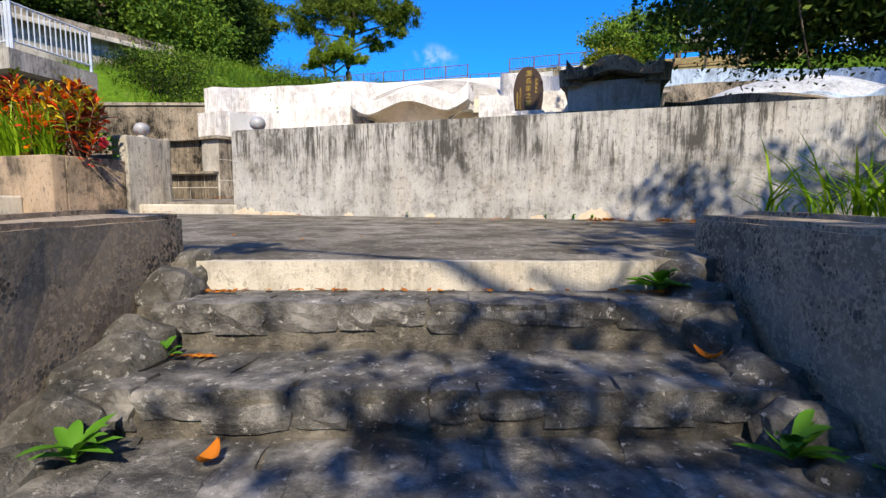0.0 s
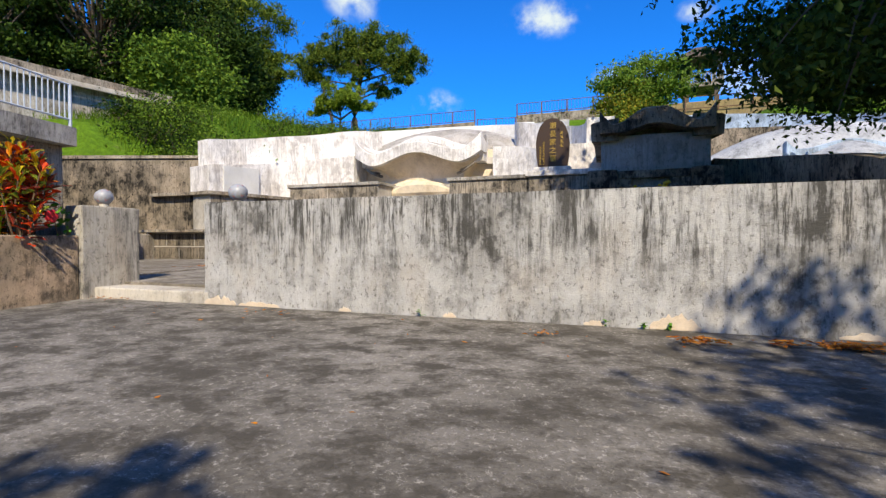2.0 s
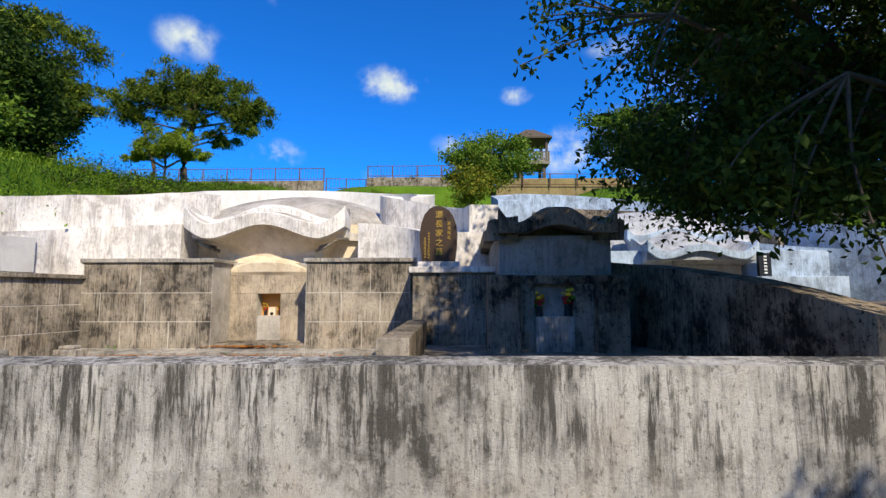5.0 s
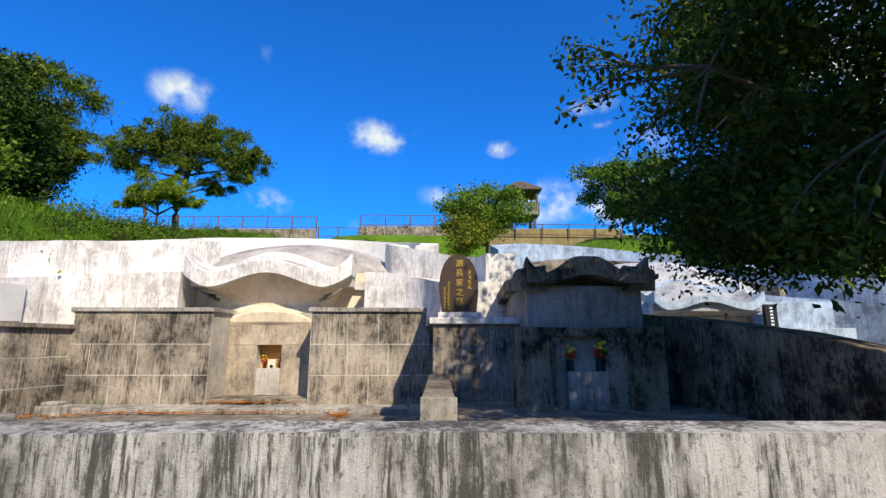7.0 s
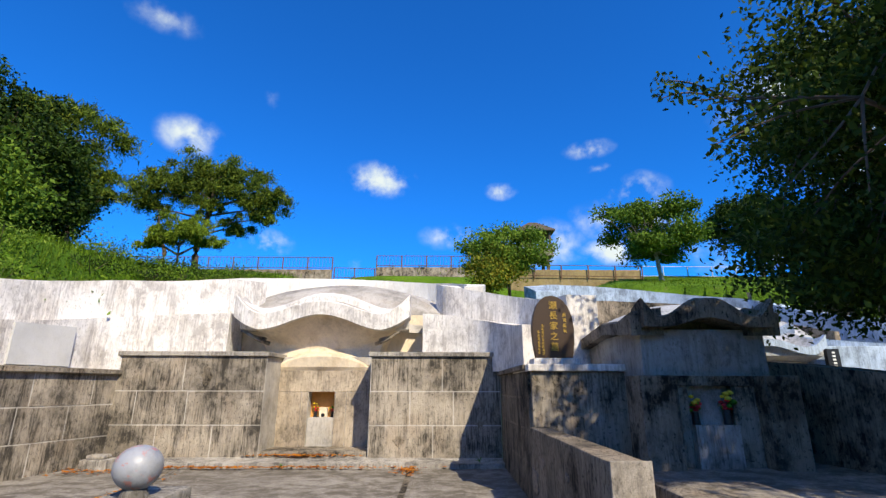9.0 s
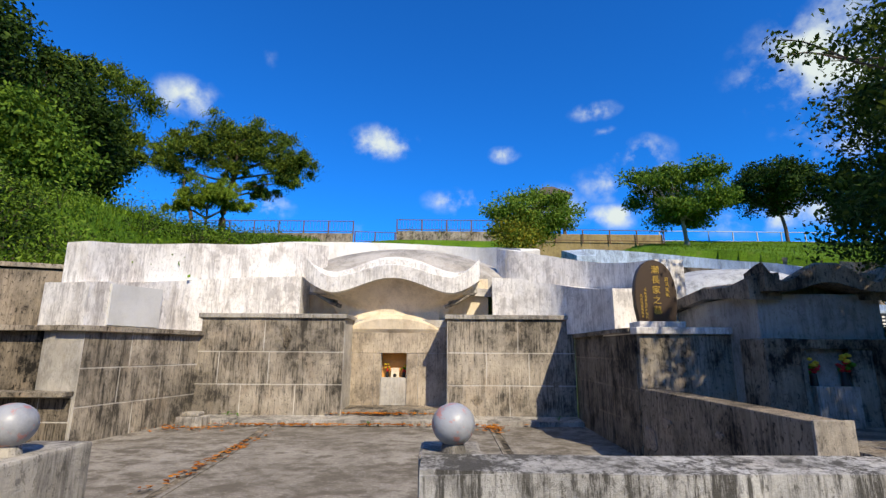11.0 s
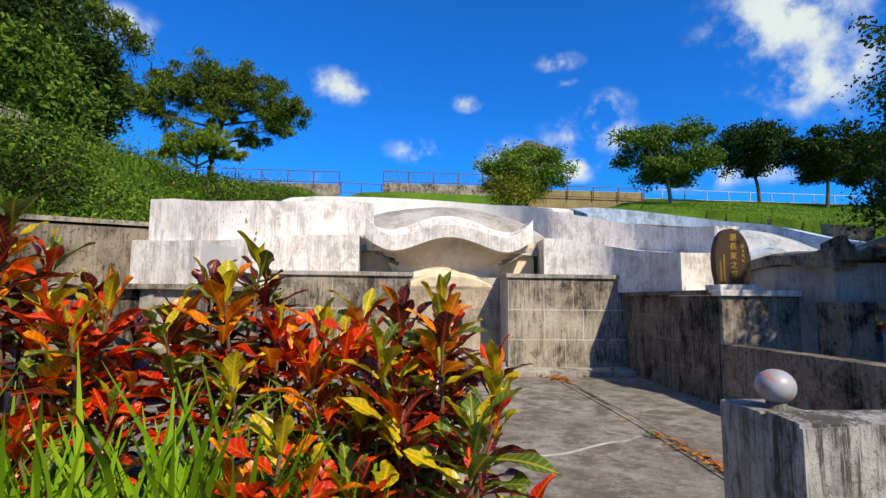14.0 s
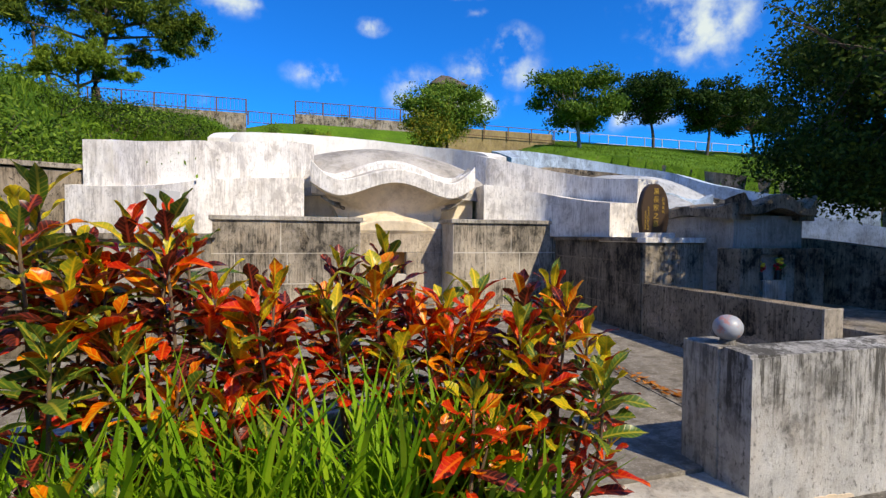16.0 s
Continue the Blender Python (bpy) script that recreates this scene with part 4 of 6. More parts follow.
bm = tube(bmesh.new(), (-6.66, FY + 0.205, 1.22), (-6.66, FY + 0.194, 1.22), 0.045, 0.045, 16)
part("mouth", bm, M["blackpaint"], a)

# ---- pedestal with the inscribed stele ----
thing("wall_pedestal", cut_up(boxed(-2.38, -0.9, 11.45, 13.1, 0.0, 2.12, bevel=0.02), 0.6), M["mid"], "blackened concrete pedestal", "wall", "structure")
thing("trim_pedestal", cut_up(boxed(-2.44, -0.84, 11.38, 13.0, 2.122, 2.23, bevel=0.02), 0.6), M["white"], "white cap of the pedestal with black flecks", "trim", "structure")
stele = anchor("stele", (-1.93, 11.8, 2.23), "dark brown polished stone stele with gilt characters", "stele")
part("plinth", boxed(-2.3, -1.55, 11.58, 12.02, 2.232, 2.33, bevel=0.012), M["white"], stele, "white stone plinth")
bm = bmesh.new()
prof = [(0.30, 0.0), (0.335, 0.25), (0.345, 0.5), (0.325, 0.68), (0.27, 0.84), (0.19, 0.95), (0.10, 1.01), (0.0, 1.035), (-0.10, 1.02), (-0.18, 0.97), (-0.26, 0.87), (-0.32, 0.7), (-0.35, 0.5), (-0.335, 0.25), (-0.30, 0.0)]
sides_ = [[bm.verts.new((-1.93 + x, y, 2.332 + z)) for x, z in prof] for y in (11.73, 11.87)]
bm.faces.new(sides_[0])
bm.faces.new(sides_[1][::-1])
for i in range(len(prof)):
    j = (i + 1) % len(prof)
    bm.faces.new((sides_[0][i], sides_[0][j], sides_[1][j], sides_[1][i]))
bmesh.ops.bevel(bm, geom=[e for e in bm.edges if abs(e.verts[0].co.y - e.verts[1].co.y) < 0.01], offset=0.012, segments=2, affect="EDGES")
stele_slab = part("slab", bm, M["black_granite"], stele)


def glyph(bm, x, z, s, y, rng):
    """A character-sized group of brush-like strokes."""
    for k in range(3):
        zz = z + s * (0.36 - 0.33 * k) + rng.uniform(-0.03, 0.03) * s
        w = s * rng.uniform(0.3, 0.48)
        box(bm, x - w, x + w, y, y + 0.004, zz, zz + s * 0.09)
    for k in range(2):
        xx = x + s * rng.uniform(-0.3, 0.3)
        box(bm, xx, xx + s * 0.1, y - 0.001, y + 0.004, z - s * rng.uniform(0.3, 0.45), z + s * rng.uniform(0.2, 0.45))
    tube(bm, (x, y, z), (x + s * rng.choice((-0.42, 0.42)), y, z - s * 0.45), 0.004, 0.008, 5)


def inscription(text, x, z, size, name):
    cu = bpy.data.curves.new(name, "FONT")
    cu.body, cu.size, cu.align_x, cu.align_y, cu.extrude = text, size, "CENTER", "CENTER", 0.003
    ob = new(name, cu)
    ob.parent = stele
    ob.matrix_basis = Matrix.Translation(Vector((x, 11.722, z)) - stele.location) @ pose(0, 0, 0, 90, 0, 0)
    me = bpy.data.meshes.new_from_object(ob.evaluated_get(bpy.context.evaluated_depsgraph_get()))
    bpy.data.objects.remove(ob)
    me.materials.append(M["gold"])
    o2 = new(name, me)
    o2.parent = stele_slab
    o2.matrix_basis = Matrix.Translation(Vector((x, 11.722, z)) - stele.location) @ pose(0, 0, 0, 90, 0, 0)
    tagged(o2, "gilt carved character")


rng = random.Random(4)
for i, ch in enumerate("\u702c\u9577\u5bb6\u4e4b\u5893"):
    inscription(ch, -1.92, 3.19 - 0.17 * i, 0.145, "character")
for col, x, z0, n, s in ((0, -1.74, 3.04, 4, 0.07), (1, -2.11, 2.86, 9, 0.045), (2, -2.18, 2.76, 7, 0.045)):
    bm = bmesh.new()
    for i in range(n):
        glyph(bm, x, z0 - i * s * 1.25, s, 11.722, rng)
    part("small_writing", bm, M["gold"], stele_slab, "column of small gilt writing")

# ---- low dividing wall and the east court ----
bm = cut_up(boxed(-2.44, -2.12, 7.9, 11.448, -0.2, 1.3, bevel=0.02), 0.5)
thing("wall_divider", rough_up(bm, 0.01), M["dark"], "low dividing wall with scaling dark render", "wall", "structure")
# thin added slip; its paler colour stands for sun on the wall's end
thing("trim_divider", boxed(-2.45, -2.11, 7.86, 7.895, 0.0, 1.31, bevel=0.008), M["post"], "paler slip added on the dividing wall's sunlit end", "trim", "structure")
thing("floor_east", loft([Vector((-2.13, 7.0, 0.82)), Vector((3.4, 7.0, 0.82))], [Vector((-2.13, 12.0, 0.88)), Vector((3.4, 12.0, 0.88))], -0.3), M["court"], "raised cement floor before the small tomb", "floor", "structure")
thing("low_block", boxed(-1.75, -0.7, 7.6, 8.9, 0.6, 0.99, bevel=0.03), M["mid"], "low concrete block beside the dividing wall", "block", "structure")

scar_rng = random.Random(19)
for sy, sz, sw, sh_ in ((11.1, 0.62, 0.5, 0.42), (10.6, 0.9, 0.4, 0.16), (9.7, 0.5, 0.3, 0.4), (8.9, 0.62, 0.55, 0.3), (9.3, 0.95, 0.2, 0.1)):
    bm = bmesh.new()
    rim = [(sy + sw * 0.5 * math.cos(k * 6.283 / 18) * scar_rng.uniform(0.5, 1.1), sz + sh_ * 0.5 * math.sin(k * 6.283 / 18) * scar_rng.uniform(0.5, 1.1)) for k in range(18)]
    for xx in (-2.456, -2.42):
        bm.faces.new([bm.verts.new((xx, py, pz)) for py, pz in rim])
    bmesh.ops.bridge_loops(bm, edges=[e for e in bm.edges if len(e.link_faces) == 1])
    thing("bare_patch", bm, M["flaked"], "buff scar where the dark render has come away", "patch", "structure")

# ---- the small dark tomb ----
t2 = anchor("small_tomb", (0.0, 11.4, 0.86), "small blackened concrete tomb with a curved gable roof", "tomb")
part("body", boxed(-0.93, 0.86, 10.72, 13.3, 0.8, 2.69, bevel=0.02), M["tomb_grey"], t2, "grey rendered body")
def wave_band(bm, at, steps, rows):
    """A solid band through rows of points, one row for each step."""
    g = [[bm.verts.new(p) for p in rows(i / steps)] for i in range(steps + 1)]
    k = len(g[0])
    for a, b in zip(g, g[1:]):
        for j in range(k):
            bm.faces.new((a[j], b[j], b[(j + 1) % k], a[(j + 1) % k]))
    bm.faces.new(g[0])
    bm.faces.new(g[-1][::-1])
    bmesh.ops.translate(bm, verts=bm.verts, vec=at)
    return bm


def gable_low(u):
    """Lower edge of the small tomb's gable; u from -1 to 1."""
    return 2.70 + 0.13 * (0.5 + 0.5 * math.cos(math.pi * min(1.0, abs(u) / 0.66)))


def gable_high(u):
    a = abs(u)
    return 2.86 + 0.25 * (0.5 + 0.5 * math.cos(math.pi * min(1.0, max(0.0, a - 0.12) / 0.60))) + 0.25 * max(0.0, (a - 0.76) / 0.24) ** 1.3


def front_rows(f):
    u = -1 + 2 * f
    x, z0, z1 = 0.92 * u, gable_low(u), gable_high(u)
    return [(x, 10.46, z0), (x, 10.44, z1 - 0.03), (x, 10.48, z1), (x, 10.62, z1 - 0.02), (x * 0.97, 10.95, z1 - 0.10), (x * 0.97, 10.95, z0)]


def side_rows(sx):
    def rows(f):
        y, low = 10.6 + 2.7 * f, 2.56 + 0.16 * (1 - abs(2 * f - 0.9) / 1.1)
        high = low + 0.20 + 0.14 * max(0.0, 1 - f * 5)
        return [(sx * 1.06, y, low), (sx * 1.08, y, high - 0.03), (sx * 1.03, y, high), (sx * 0.6, y, high + 0.06), (sx * 0.6, y, low)]
    return rows


bm = wave_band(bmesh.new(), (-0.03, 0, 0), 56, front_rows)
part("gable", bm, M["dark"], t2, "black-stained gable with a flat arch and pointed corners")
for sx in (-1, 1):
    part("side_eave", wave_band(bmesh.new(), (-0.03, 0, 0), 24, side_rows(sx)), M["dark"], t2, "low gabled side eave")
part("roof", wave_band(bmesh.new(), (-0.03, 0, 0), 12, lambda f: [(-0.62, 10.94 + 2.3 * f, 2.6), (-0.62, 10.94 + 2.3 * f, 2.83), (0.0, 10.94 + 2.3 * f, 3.0), (0.62, 10.94 + 2.3 * f, 2.83), (0.62, 10.94 + 2.3 * f, 2.6)]), M["dark"], t2, "black-stained low roof")
for x0, x1 in ((-1.14, -0.64), (0.53, 1.0)):
    part("pilaster", cut_up(boxed(x0, x1, 10.35, 10.9, 0.8, 2.04, bevel=0.03), 0.4), M["dark"], t2)
part("front_panel", boxed(-0.64, -0.40, 10.6, 10.9, 0.8, 1.98, bevel=0.01), M["mid"], t2)
part("front_panel", boxed(0.20, 0.53, 10.6, 10.9, 0.8, 1.98, bevel=0.01), M["mid"], t2)
part("lintel", boxed(-0.64, 0.53, 10.58, 10.9, 1.9, 2.04, bevel=0.01), M["dark"], t2)
part("niche_back", boxed(-0.399, 0.199, 10.705, 10.719, 0.85, 1.9), M["tomb_grey"], t2, "grey plaster back of the niche")
part("door_slab", boxed(-0.395, 0.195, 10.50, 10.6, 0.85, 1.4, bevel=0.01), M["post"], t2, "pale pitted slab across the niche")
thing("slab_niche", boxed(-0.395, 0.195, 10.6, 10.704, 0.85, 1.395), M["joint"], "ledge behind the niche slab", "ledge", "structure")
vase(-0.32, 10.63, 1.4, 1.15)
vase(0.12, 10.63, 1.4, 1.35)
ARM = smooth_line([(1.0, 11.35, 2.3), (1.45, 11.2, 2.24), (1.66, 9.9, 2.06), (1.86, 8.5, 1.84), (2.25, 7.3, 1.52), (3.0, 6.75, 1.35)])
tier("wall_arm_small_tomb", ARM, offset_line(ARM, 0.5), -0.3, "sloping black arm wall of the small tomb", M["dark"])

# ---- the far bluish tomb ----
FX = 6.8
t3 = anchor("far_tomb", (FX, 19.5, 1.5), "bluish-white turtle-back tomb farther up the slope", "tomb")


def far_low(u):
    a = abs(u)
    return 2.92 + 0.28 * (0.5 + 0.5 * math.cos(math.pi * min(1.0, a / 0.72))) + 0.28 * max(0.0, (a - 0.76) / 0.24) ** 1.5


def far_eave(f):
    u = -1 + 2 * f
    x, z, t = 1.86 * u, far_low(u), 0.22 + 0.14 * max(0.0, abs(u) - 0.6) / 0.4
    return [(x, 19.4, z), (x, 19.38, z + t), (x, 19.52, z + t), (x, 19.6, z + t - 0.05), (x, 19.9, z + t - 0.1), (x, 20.3, z)]


def far_hollow(f):
    u = -1 + 2 * f
    x, z = 1.84 * u, far_low(u) + 0.2
    lift = 0.75 - 0.25 * u * u
    return [(x, 19.56, z - 0.02), (x, 20.1, z + 0.08), (x, 20.8, z + lift * 0.7), (x, 21.4, z + lift), (x, 21.4, 2.4), (x, 19.6, 2.9)]


def far_ridge(f):
    u = -1 + 2 * f
    x, z = 2.0 * u, far_low(u * 0.97) + 0.62
    y = 21.4 - 0.5 * u ** 4
    return [(x, y, z), (x, y - 0.02, z + 0.38), (x, y + 0.1, z + 0.42), (x, y + 0.45, z + 0.36), (x, y + 0.45, z)]


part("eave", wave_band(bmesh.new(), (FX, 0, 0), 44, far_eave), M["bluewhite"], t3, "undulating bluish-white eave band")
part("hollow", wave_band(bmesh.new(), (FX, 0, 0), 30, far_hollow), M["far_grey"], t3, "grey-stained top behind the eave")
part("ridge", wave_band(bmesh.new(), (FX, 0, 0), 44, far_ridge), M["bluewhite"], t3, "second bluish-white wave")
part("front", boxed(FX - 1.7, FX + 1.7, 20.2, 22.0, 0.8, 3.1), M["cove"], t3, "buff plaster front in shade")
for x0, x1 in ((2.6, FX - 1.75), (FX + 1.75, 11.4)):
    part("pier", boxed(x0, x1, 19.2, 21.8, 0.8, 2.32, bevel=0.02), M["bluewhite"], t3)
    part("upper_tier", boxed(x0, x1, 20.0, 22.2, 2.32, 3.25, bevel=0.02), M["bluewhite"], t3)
plaque = part("plaque", boxed(8.72, 9.12, 19.55, 19.7, 2.33, 3.12), M["blackpaint"], t3, "black plaque with pale writing")
for i in range(6):
    part("writing", boxed(8.87, 8.97, 19.54, 19.549, 2.42 + 0.11 * i, 2.48 + 0.11 * i), M["white_paint"], plaque)
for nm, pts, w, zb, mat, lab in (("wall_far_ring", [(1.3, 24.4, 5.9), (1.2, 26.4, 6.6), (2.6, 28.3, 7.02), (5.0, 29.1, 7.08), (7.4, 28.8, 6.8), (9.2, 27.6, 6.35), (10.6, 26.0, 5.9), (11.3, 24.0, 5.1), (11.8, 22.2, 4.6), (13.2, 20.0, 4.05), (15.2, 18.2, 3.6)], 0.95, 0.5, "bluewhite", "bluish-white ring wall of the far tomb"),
                                # inner ring in dark colour, standing for the shadow line between the tiers
                                ("wall_far_step", [(2.4, 23.6, 4.9), (2.5, 25.6, 5.6), (4.0, 27.2, 6.0), (6.2, 27.5, 6.0), (8.2, 26.5, 5.7), (9.4, 24.8, 5.1), (9.9, 22.8, 4.35), (10.6, 21.4, 3.9)], 0.4, 0.5, "dark", "stepped ring inside the far tomb's wall, dark as its shadow line"),
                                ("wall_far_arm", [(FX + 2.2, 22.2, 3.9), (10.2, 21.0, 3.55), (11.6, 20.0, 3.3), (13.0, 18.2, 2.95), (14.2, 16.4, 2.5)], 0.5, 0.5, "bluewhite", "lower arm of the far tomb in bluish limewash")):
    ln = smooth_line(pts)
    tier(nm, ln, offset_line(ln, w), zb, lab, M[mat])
bm = bmesh.new()
grid = []
for y in np.linspace(21.6, 28.4, 18):
    rise = float(np.interp(y, (21.6, 22.2, 23.0, 25.0, 27.0, 28.4), (0.1, 0.66, 0.88, 1.0, 0.95, 0.8)))
    grid.append([bm.verts.new((x, y, 3.0 + 2.45 * rise * max(0.0, 1 - ((x - FX) / 5.6) ** 2) + 0.04 * noise.noise(Vector((x, y, 5))))) for x in np.linspace(1.9, 11.2, 28)])
for r0, r1 in zip(grid, grid[1:]):
    for i in range(len(r0) - 1):
        bm.faces.new((r0[i], r0[i + 1], r1[i + 1], r1[i]))
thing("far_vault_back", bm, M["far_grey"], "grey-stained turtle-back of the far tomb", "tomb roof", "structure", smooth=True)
thing("wall_far_terrace", boxed(2.2, 14.0, 12.4, 19.0, -0.5, 1.5, bevel=0.03), M["dark"], "dark terrace before the far tomb", "wall", "structure")
ln = smooth_line([(11.0, 29.0, 6.95), (12.4, 27.2, 6.35), (13.6, 24.8, 5.75), (16.0, 22.0, 5.0), (19.0, 19.2, 4.2), (23.0, 16.0, 3.4)])
tier("kerb_lawn", ln, offset_line(ln, -0.4), 0.5, "dark stone kerb along the lawn", M["dark"])

# ---- steps up to the landing ----
STEPS = [(2.63, -0.262), (2.25, -0.475), (1.72, -0.645), (1.30, -0.82), (0.92, -0.99), (0.54, -1.15), (0.16, -1.31), (-0.3, -1.47)]
thing("kerb_landing", rough_up(cut_up(loft([stair(-1.32, 2.62, -0.106), stair(1.18, 2.62, -0.104)], [stair(-1.32, 2.68, -0.103), stair(1.18, 2.68, -0.1)], -0.7), 0.2), 0.008, 5), M["kerb"], "pale worn kerb at the head of the stairs", "kerb", "structure")
srng = random.Random(12)
stone_meshes = []
for i in range(14):
    bm = bmesh.new()
    bmesh.ops.create_cube(bm, size=1)
    bmesh.ops.subdivide_edges(bm, edges=bm.edges, cuts=2, use_grid_fill=True)
    for v in bm.verts:
        r = v.co.length
        v.co = v.co.lerp(v.co.normalized() * 0.62, 0.2)
        v.co += noise.noise_vector(v.co * 2.3 + Vector((i * 7.1, 0, 0))) * 0.13
    stone_meshes.append(mesh_of("stone", bm, M["stone"]))
for k in range(len(STEPS) - 1):
    (v1, z), (v0, z0) = STEPS[k], STEPS[k + 1]
    wide = 1.42
    st = anchor("stair_step", stair(0, v0, z - 0.25), "step of rough blue-grey stones set in mortar", "step", "steps up to the landing", "structure")
    bm = cut_up(loft([stair(-wide, v0, z - 0.012), stair(wide, v0, z - 0.012)], [stair(-wide, v1 + 0.02, z - 0.004), stair(wide, v1 + 0.02, z - 0.004)], z - 0.3), 0.12)
    part("mortar_bed", rough_up(bm, 0.014, 6), M["mortar"], st)
    u = -1.34
    turn = Matrix.Rotation(A19, 4, "Z")
    while u < 1.26:
        w = srng.uniform(0.16, 0.38)
        h = srng.uniform(0.09, 0.15)
        p = stair(u + w / 2, v0 + 0.088, z - h / 2 + 0.004) - st.location
        piece("stone", srng.choice(stone_meshes), st, Matrix.Translation(p) @ turn @ Matrix.Diagonal((w * 1.1, 0.2, h * 1.1, 1)))
        u += w + srng.uniform(0.0, 0.03)
    u = -1.34
    while u < 1.3:
        w, d = srng.uniform(0.16, 0.36), min(0.3, (v1 - v0) * 0.58)
        p = stair(u + w / 2, v1 - d * 0.62 + srng.uniform(-0.02, 0.02), z - 0.029) - st.location
        piece("stone", srng.choice(stone_meshes), st, Matrix.Translation(p) @ Matrix.Rotation(A19 + srng.uniform(-0.3, 0.3), 4, "Z") @ Matrix.Diagonal((w * 1.08, d * 1.15, 0.06, 1)))
        u += w + srng.uniform(0.01, 0.05)


def side_wall(name, pts, out, label):
    ln = [stair(*p) for p in pts]
    ln = smooth_line(ln, 4)
    bm = cut_up(loft(ln, offset_line(ln, out), -2.0), 0.3)
    bmesh.ops.bevel(bm, geom=[e for e in bm.edges if len(e.link_faces) == 2 and e.calc_face_angle(0) > 1.0 and all(v.co.z > -0.3 for v in e.verts)], offset=0.025, segments=2, affect="EDGES")
    thing(name, rough_up(bm, 0.012, 3), M["flaked"], label, "wall", "structure")


side_wall("wall_stair_west", [(-1.49, 2.84, 0.145), (-1.49, 2.0, 0.145), (-1.48, 1.2, 0.14), (-1.48, -0.8, 0.12)], -0.34, "low parapet beside the stairs in peeling dark render")
side_wall("wall_stair_east", [(1.58, 2.98, 0.146), (1.5, 2.2, 0.146), (1.4, 1.3, 0.14), (1.36, -0.8, 0.12)], 0.3, "low parapet with scaling buff and black render")
bm = cut_up(loft([stair(1.86, 2.9, 0.08), stair(1.64, -0.8, 0.06)], [stair(3.4, 3.2, 0.12), stair(4.6, -0.8, 0.08)], -2.0), 0.4)
thing("soil_bank", rough_up(bm, 0.05, 2), M["soil"], "dark earth behind the stair parapet", "soil", "structure")

brng = random.Random(5)
for side in (-1, 1):
    v = 2.8
    while v > -0.3:
        size = brng.uniform(0.22, 0.42)
        z = np.interp(v, [s[0] for s in STEPS][::-1], [s[1] for s in STEPS][::-1])
        bm = bmesh.new()
        bmesh.ops.create_icosphere(bm, subdivisions=3, radius=1)
        off = Vector((brng.uniform(0, 50), side * 9, 0))
        for q in bm.verts:
            q.co *= 1 + 0.42 * noise.noise(q.co * 1.1 + off) + 0.14 * noise.noise(q.co * 3.4 + off)
        m = Matrix.Translation(stair((-1.37 if side < 0 else 1.33 - (2.8 - v) * 0.02), v, z + 0.06)) @ Matrix.Rotation(A19 + brng.uniform(-0.3, 0.3), 4, "Z") @ Matrix.Diagonal((0.15, size * 0.62, 0.15, 1))
        bmesh.ops.transform(bm, matrix=m, verts=bm.verts)
        thing("boulder", bm, M["boulder"], "rough grey boulder edging the stairs", "rock", group="boulders edging the stairs")
        v -= size * 0.85

# ---- trees ----
def tree(at, height, crown, clumps, leaves, size, mat, bark, label, seedling, name="tree", lean=(0, 0), trunks=1, flat=1.0, hollow=0.35, aspect=0.5, clump_r=0.9, keep=None, sprays=()):
    """Trunk, limbs to the clumps, and a crown of single leaves in uneven clumps. crown: centre offset and radii (cx, cy, cz, rx, ry, rz)."""
    rng = np.random.default_rng(seedling)
    base = Vector(at)
    t = anchor(name, base, label, "tree")
    cx, cy, cz, rx, ry, rz = crown
    spots = []
    while len(spots) < clumps:
        p = rng.uniform(-1, 1, 3)
        r = np.linalg.norm(p)
        if hollow < r < 1 and (keep is None or keep(at[0] + cx + p[0] * rx, at[1] + cy + p[1] * ry, at[2] + cz + p[2] * rz)):
            spots.append(np.array((cx + p[0] * rx, cy + p[1] * ry, cz + p[2] * rz)))
    spots += [np.array(Vector(s) - base) for s in sprays]
    bm = bmesh.new()
    heads = []
    for k in range(trunks):
        off = Vector((rng.uniform(-0.5, 0.5) * (trunks - 1), rng.uniform(-0.3, 0.3) * (trunks - 1), 0))
        top = Vector((cx + lean[0] + off.x * 2, cy + lean[1] + off.y * 2, cz - rz * 0.35))
        mid = [off + (top - off) * f + Vector((rng.uniform(-0.2, 0.2), rng.uniform(-0.2, 0.2), 0)) for f in (0.35, 0.7)]
        line = smooth_line([off - Vector((0, 0, 0.5)), *mid, top], 4)
        limb(bm, [base + p for p in line], height * 0.026, height * 0.012)
        heads.append((line[len(line) // 2], top))
    part("trunk", bm, M[bark], t, smooth=True)
    for i, s in enumerate(spots):
        a, b = heads[i % len(heads)]
        start = a.lerp(b, rng.uniform(0.2, 1.0))
        end = Vector(s)
        m1 = start.lerp(end, 0.5) + Vector((0, 0, -0.12 * (end - start).length))
        part("limb", limb(bmesh.new(), [base + p for p in (start, m1, end)], height * 0.009, height * 0.002, 5), M[bark], t)
    pts = []
    for i, s in enumerate(spots):
        n = int(leaves * rng.uniform(0.5, 1.5)) if i < clumps else 34
        q = np.clip(rng.normal(size=(n, 3)), -1.7, 1.7) * np.array((1, 1, 0.62 * flat)) * clump_r * rng.uniform(0.6, 1.2) * 0.55
        pts.append(q + s)
    me = leaf_cloud("crown", np.concatenate(pts), size, M[mat], rng, aspect)
    c = new("crown", me)
    c.parent = t
    return t


